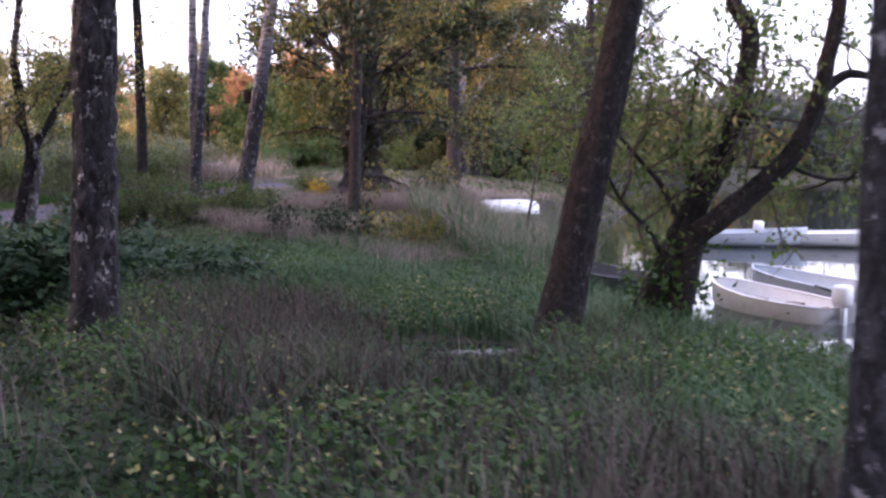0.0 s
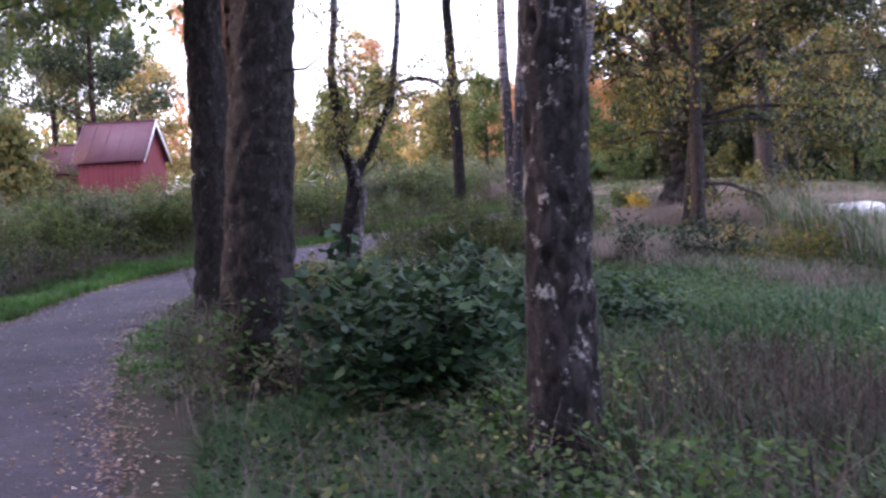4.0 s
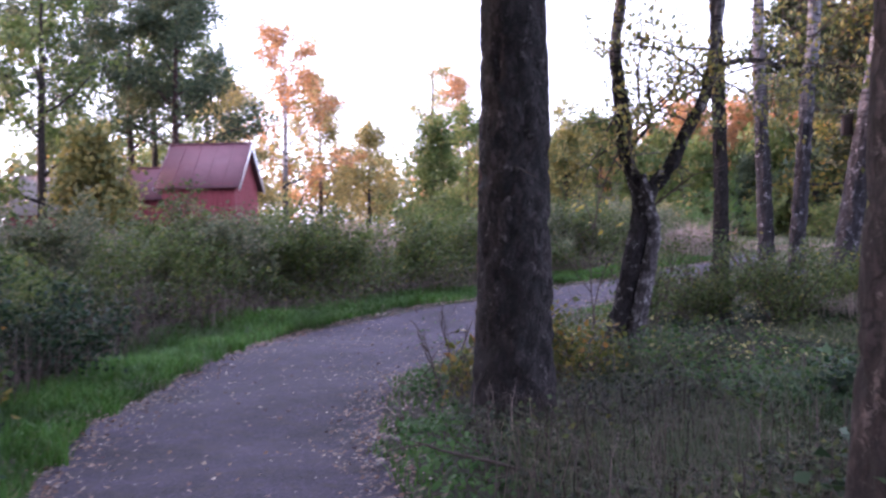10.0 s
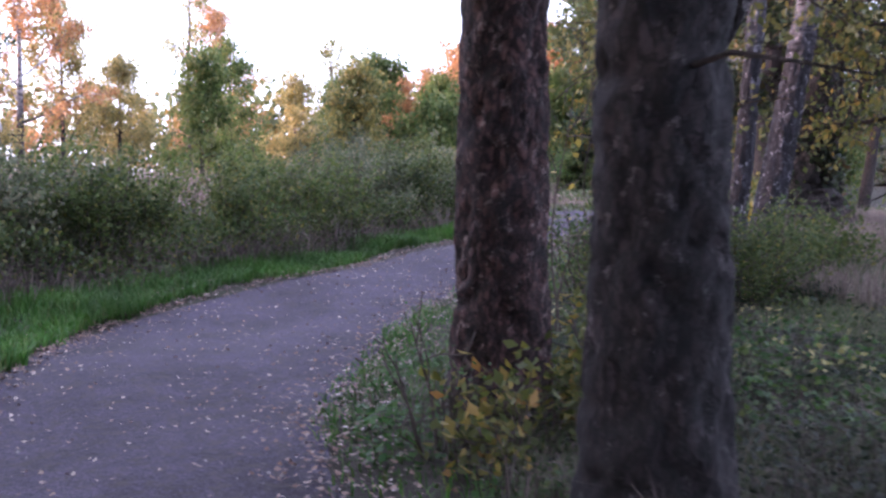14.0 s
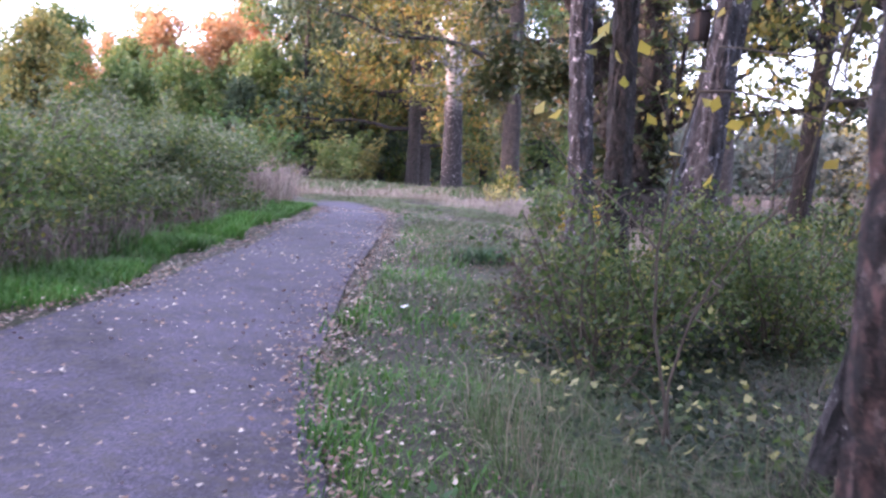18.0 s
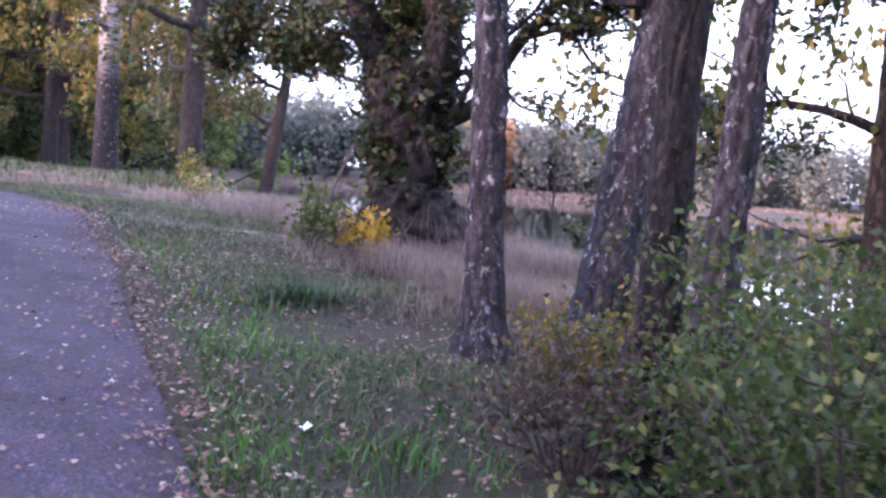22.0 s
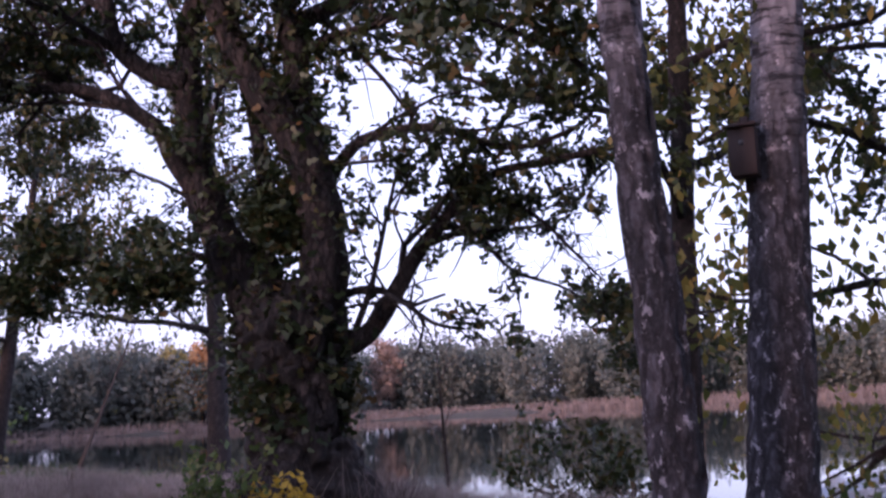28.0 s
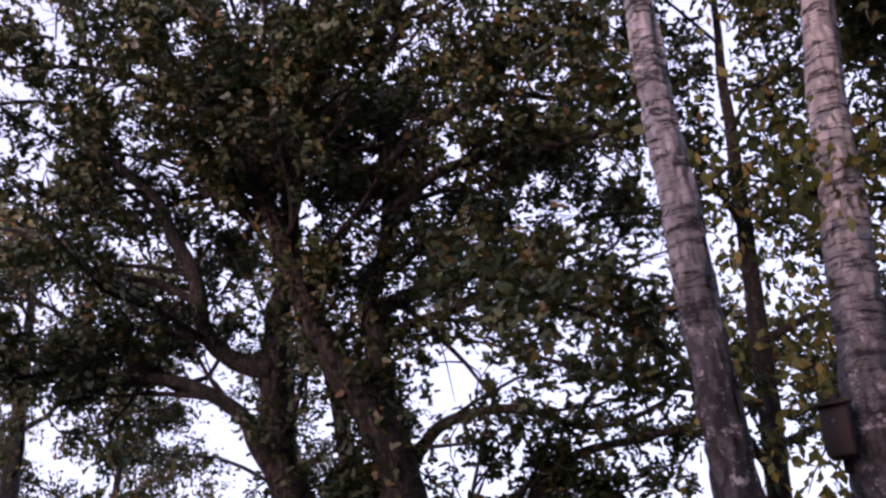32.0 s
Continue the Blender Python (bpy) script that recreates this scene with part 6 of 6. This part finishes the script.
# ---- boats ----
def make_boat(x, y, rz, length, beam, hull_mat, label, motor=True, tilt=0.0, z=None, over=False, seats=True):
    root = thing("rowing_boat", x, y, 0, label, "boat", "boats by the shore")
    zz = WATER - 0.06 if z is None else z
    root.matrix_basis = pose(x, y, zz, 180 if over else 0, tilt, rz)
    n, m = 13, 9
    t = np.linspace(0, 1, n)
    half = beam / 2 * np.clip(np.sin(np.pi * (0.16 + 0.84 * t) * 0.97) ** 0.62, 0.02, 1)
    half[-1] = 0.012
    rise = 0.40 + 0.16 * t**2.4
    keel = 0.02 + 0.30 * np.clip(t - 0.72, 0, 1) ** 1.6 * 3
    b = Build()
    rows = []
    for inner in (0, 1):
        a = np.linspace(-np.pi / 2, np.pi / 2, m)
        px = (t - 0.5) * length
        yy = np.sin(a)[None] * (half - 0.022 * inner)[:, None].clip(0.004)
        z0 = rise[:, None] - (rise - keel - 0.02 * inner)[:, None] * np.cos(a)[None] ** 0.55
        rows.append(np.stack([np.repeat(px[:, None], m, 1), yy, z0], -1).reshape(-1, 3))
    i, j = np.meshgrid(np.arange(n - 1), np.arange(m - 1), indexing="ij")
    q = np.stack([i * m + j, (i + 1) * m + j, (i + 1) * m + j + 1, i * m + j + 1], -1).reshape(-1, 4)
    stern = np.array([(0, k, k + 1) for k in range(1, m - 1)])
    b.add(np.vstack(rows), np.vstack([q, q[:, ::-1] + n * m]), np.vstack([stern, stern[:, ::-1] + n * m]))
    part("hull", b.mesh("hull", hull_mat, True), root)
    for sgn in (-1, 1):
        pts = np.stack([(t - 0.5) * length, sgn * half, rise + 0.01], -1)
        part("gunwale", Build().tube(pts, np.full(n, 0.022), 6).mesh("gunwale", hull_mat, True), root)
    if seats:
        for f in (0.22, 0.48, 0.74):
            w = float(np.interp(f, t, half)) - 0.03
            part("thwart", Build().box(((f - 0.5) * length - 0.11, -w, 0.27), ((f - 0.5) * length + 0.11, w, 0.3), 0.006).mesh("thwart", WOOD), root)
    if motor:
        mo = part("outboard_motor", Build().box((-0.12, -0.11, 0.42), (0.16, 0.11, 0.72), 0.05).mesh("outboard_motor", WHITE), root, "white outboard motor", pose(-length / 2 - 0.08, 0, 0))
        part("shaft", Build().box((-0.05, -0.04, -0.25), (0.05, 0.04, 0.45), 0.015).mesh("shaft", METAL), mo)
        part("tiller", Build().tube([(0.1, 0, 0.6), (0.5, 0.02, 0.66)], [0.018, 0.022], 8).mesh("tiller", DARK), mo)
    return root


make_boat(14.5, 0.35, 92, 2.5, 1.1, WHITE, "white rowing boat with an outboard motor", True, 0, WATER - 0.17)
make_boat(16.4, 1.2, 95, 3.2, 1.2, PALEBLUE, "pale blue-grey open boat moored by the shore", True, 0, WATER - 0.15)
make_boat(13.4, 3.1, 97, 2.3, 1.0, DARKHULL, "dark open boat drawn up in the reeds", False)
make_boat(22.6, 10.6, -30, 3.6, 1.35, PALEBLUE, "grey-blue open boat below the bank", False)
make_boat(25.0, 9.6, -35, 3.8, 1.4, WHITE, "white open boat below the bank", True)
make_boat(20.4, 19.6, 24, 3.2, 1.25, WHITE, "white boat lying keel up on the bank", False, 0, 0.4, True, False)


# ---- the far shore ----
R6 = np.random.default_rng(61)
n = 40000
y = R6.uniform(-165, 98, n)
xf = np.interp(y, FAR[:, 0], FAR[:, 1])
x = xf + R6.uniform(-3.4, 2.0, n)
p = np.stack([x, y, np.maximum(land(x, y), WATER) - 0.1], -1)
stuff("reeds", Build().add(*blades(p, np.interp(y, [-165, 10, 50, 68, 98], [0.8, 0.8, 0.7, 0.6, 0.5]) + 0.3 * clumpy(x, y, 0.08), 0.09, R6, 0.5, 0.5)), REED, "pale pinkish reed belt along the far shore", "reeds")

def far_woods(name, label, rows, mat, count, size, rng):
    """Distant wood: rows of (x, y, height, breadth) crowns of many small leaf clumps, with trunks."""
    b = Build()
    for px, py, h, w in rows:
        g = ground_z(px, py)
        k = int(count * (0.7 + 0.6 * rng.random()))
        u = rng.normal(0, 1, (k, 3))
        u /= np.linalg.norm(u, axis=1)[:, None]
        r = (0.7 + 0.3 * rng.random(k) ** 0.5)[:, None]
        lobe = 1 + 0.22 * np.sin(3 * np.arctan2(u[:, 1], u[:, 0]) + px)[:, None] + 0.15 * rng.normal(0, 1, (k, 1))
        c = np.array([px, py, g + h * 0.5]) + u * r * lobe * (w / 2, w / 2, h * 0.5)
        c[:, 2] = np.maximum(c[:, 2], g + 0.1)
        v, q = leaf_quads(c, size, rng, 0.2, 0.9)
        b.add(v, q)
    return stuff(name, b, mat, label, "woods")


def far_rows(n, back0, back1, h0, h1, rng, y0=-168, y1=132):
    out = []
    for _ in range(n):
        yy = rng.uniform(y0, y1)
        xx = np.interp(yy, FAR[:, 0], FAR[:, 1]) + rng.uniform(back0, back1)
        h = rng.uniform(h0, h1)
        out.append((xx, yy, h, h * rng.uniform(0.5, 0.8)))
    return out


far_woods("far_woods", "mixed wood on the far shore, greyed by haze in its colour", far_rows(290, 7, 40, 7.6, 11.2, R6), LEAF_HAZED, 640, 0.7, R6)
far_woods("far_woods", "dark pines on the far shore", far_rows(100, 14, 52, 8.4, 12.8, R6), NEEDLE_HAZED, 700, 0.6, R6)
for i, (px, py, h, mat, lab) in enumerate([(142.8, 75.1, 10.2, LEAF_ORANGE, "orange tree on the far shore"), (141.2, 78.3, 9.6, LEAF_YELLOW, "yellow tree on the far shore"), (166, 54.1, 10, LEAF_PINK, "faded pink tree on the far shore"), (172, 7.9, 8.3, LEAF_PINK, "faded tree on the far shore")]):
    make_tree("tree", px, py, h, 0.2, OLDBIRCH, mat, lab, "tree", seed=150 + i, sides=8, limbs=12, first=0.12, reach=h * 0.34, leaf=0.6, count=2600, spread=0.8, depth=2, group="autumn trees on the far shore")
ring = []
for _ in range(190):
    a, r = R6.uniform(-2.0, 1.05), R6.uniform(72, 130)
    ring.append((r * math.sin(a), 10 + r * math.cos(a), R6.uniform(6, 9.5), R6.uniform(6, 9)))
ring = [q for q in ring if q[0] < np.interp(q[1], SHORE[:, 0], SHORE[:, 1]) - 3]
far_woods("far_woods", "belt of mixed woods behind the field", ring, LEAF_MIXFAR, 420, 0.6, R6)
far_woods("far_woods", "wood beyond the head of the bay, haze in its colour", far_rows(70, 4, 22, 8, 11.5, R6, 62, 132), LEAF_HAZED, 640, 0.7, R6)
bay = []
for _ in range(46):
    yy = R6.uniform(50, 106)
    bay.append((np.interp(yy, SHORE[:, 0], SHORE[:, 1]) - R6.uniform(1.5, 12), yy, R6.uniform(5, 9), R6.uniform(5, 7)))
far_woods("far_woods", "mixed wood round the head of the bay", bay, LEAF_MIXFAR, 420, 0.6, R6)
# woods out of view, added to block low sky light round the path's start
shade_woods = [(R6.uniform(-40, 12), R6.uniform(-45, -19), R6.uniform(11, 16), R6.uniform(6, 8)) for _ in range(70)] + [(R6.uniform(-26, -7.5), R6.uniform(-26, 1), R6.uniform(11, 16), R6.uniform(6, 8)) for _ in range(45)] + [(R6.uniform(-60, -24), R6.uniform(-40, 30), R6.uniform(9, 14), R6.uniform(6, 8)) for _ in range(70)]
far_woods("far_woods", "unseen woods added to shade the start of the path", shade_woods, LEAF_MIXFAR, 420, 0.6, R6)
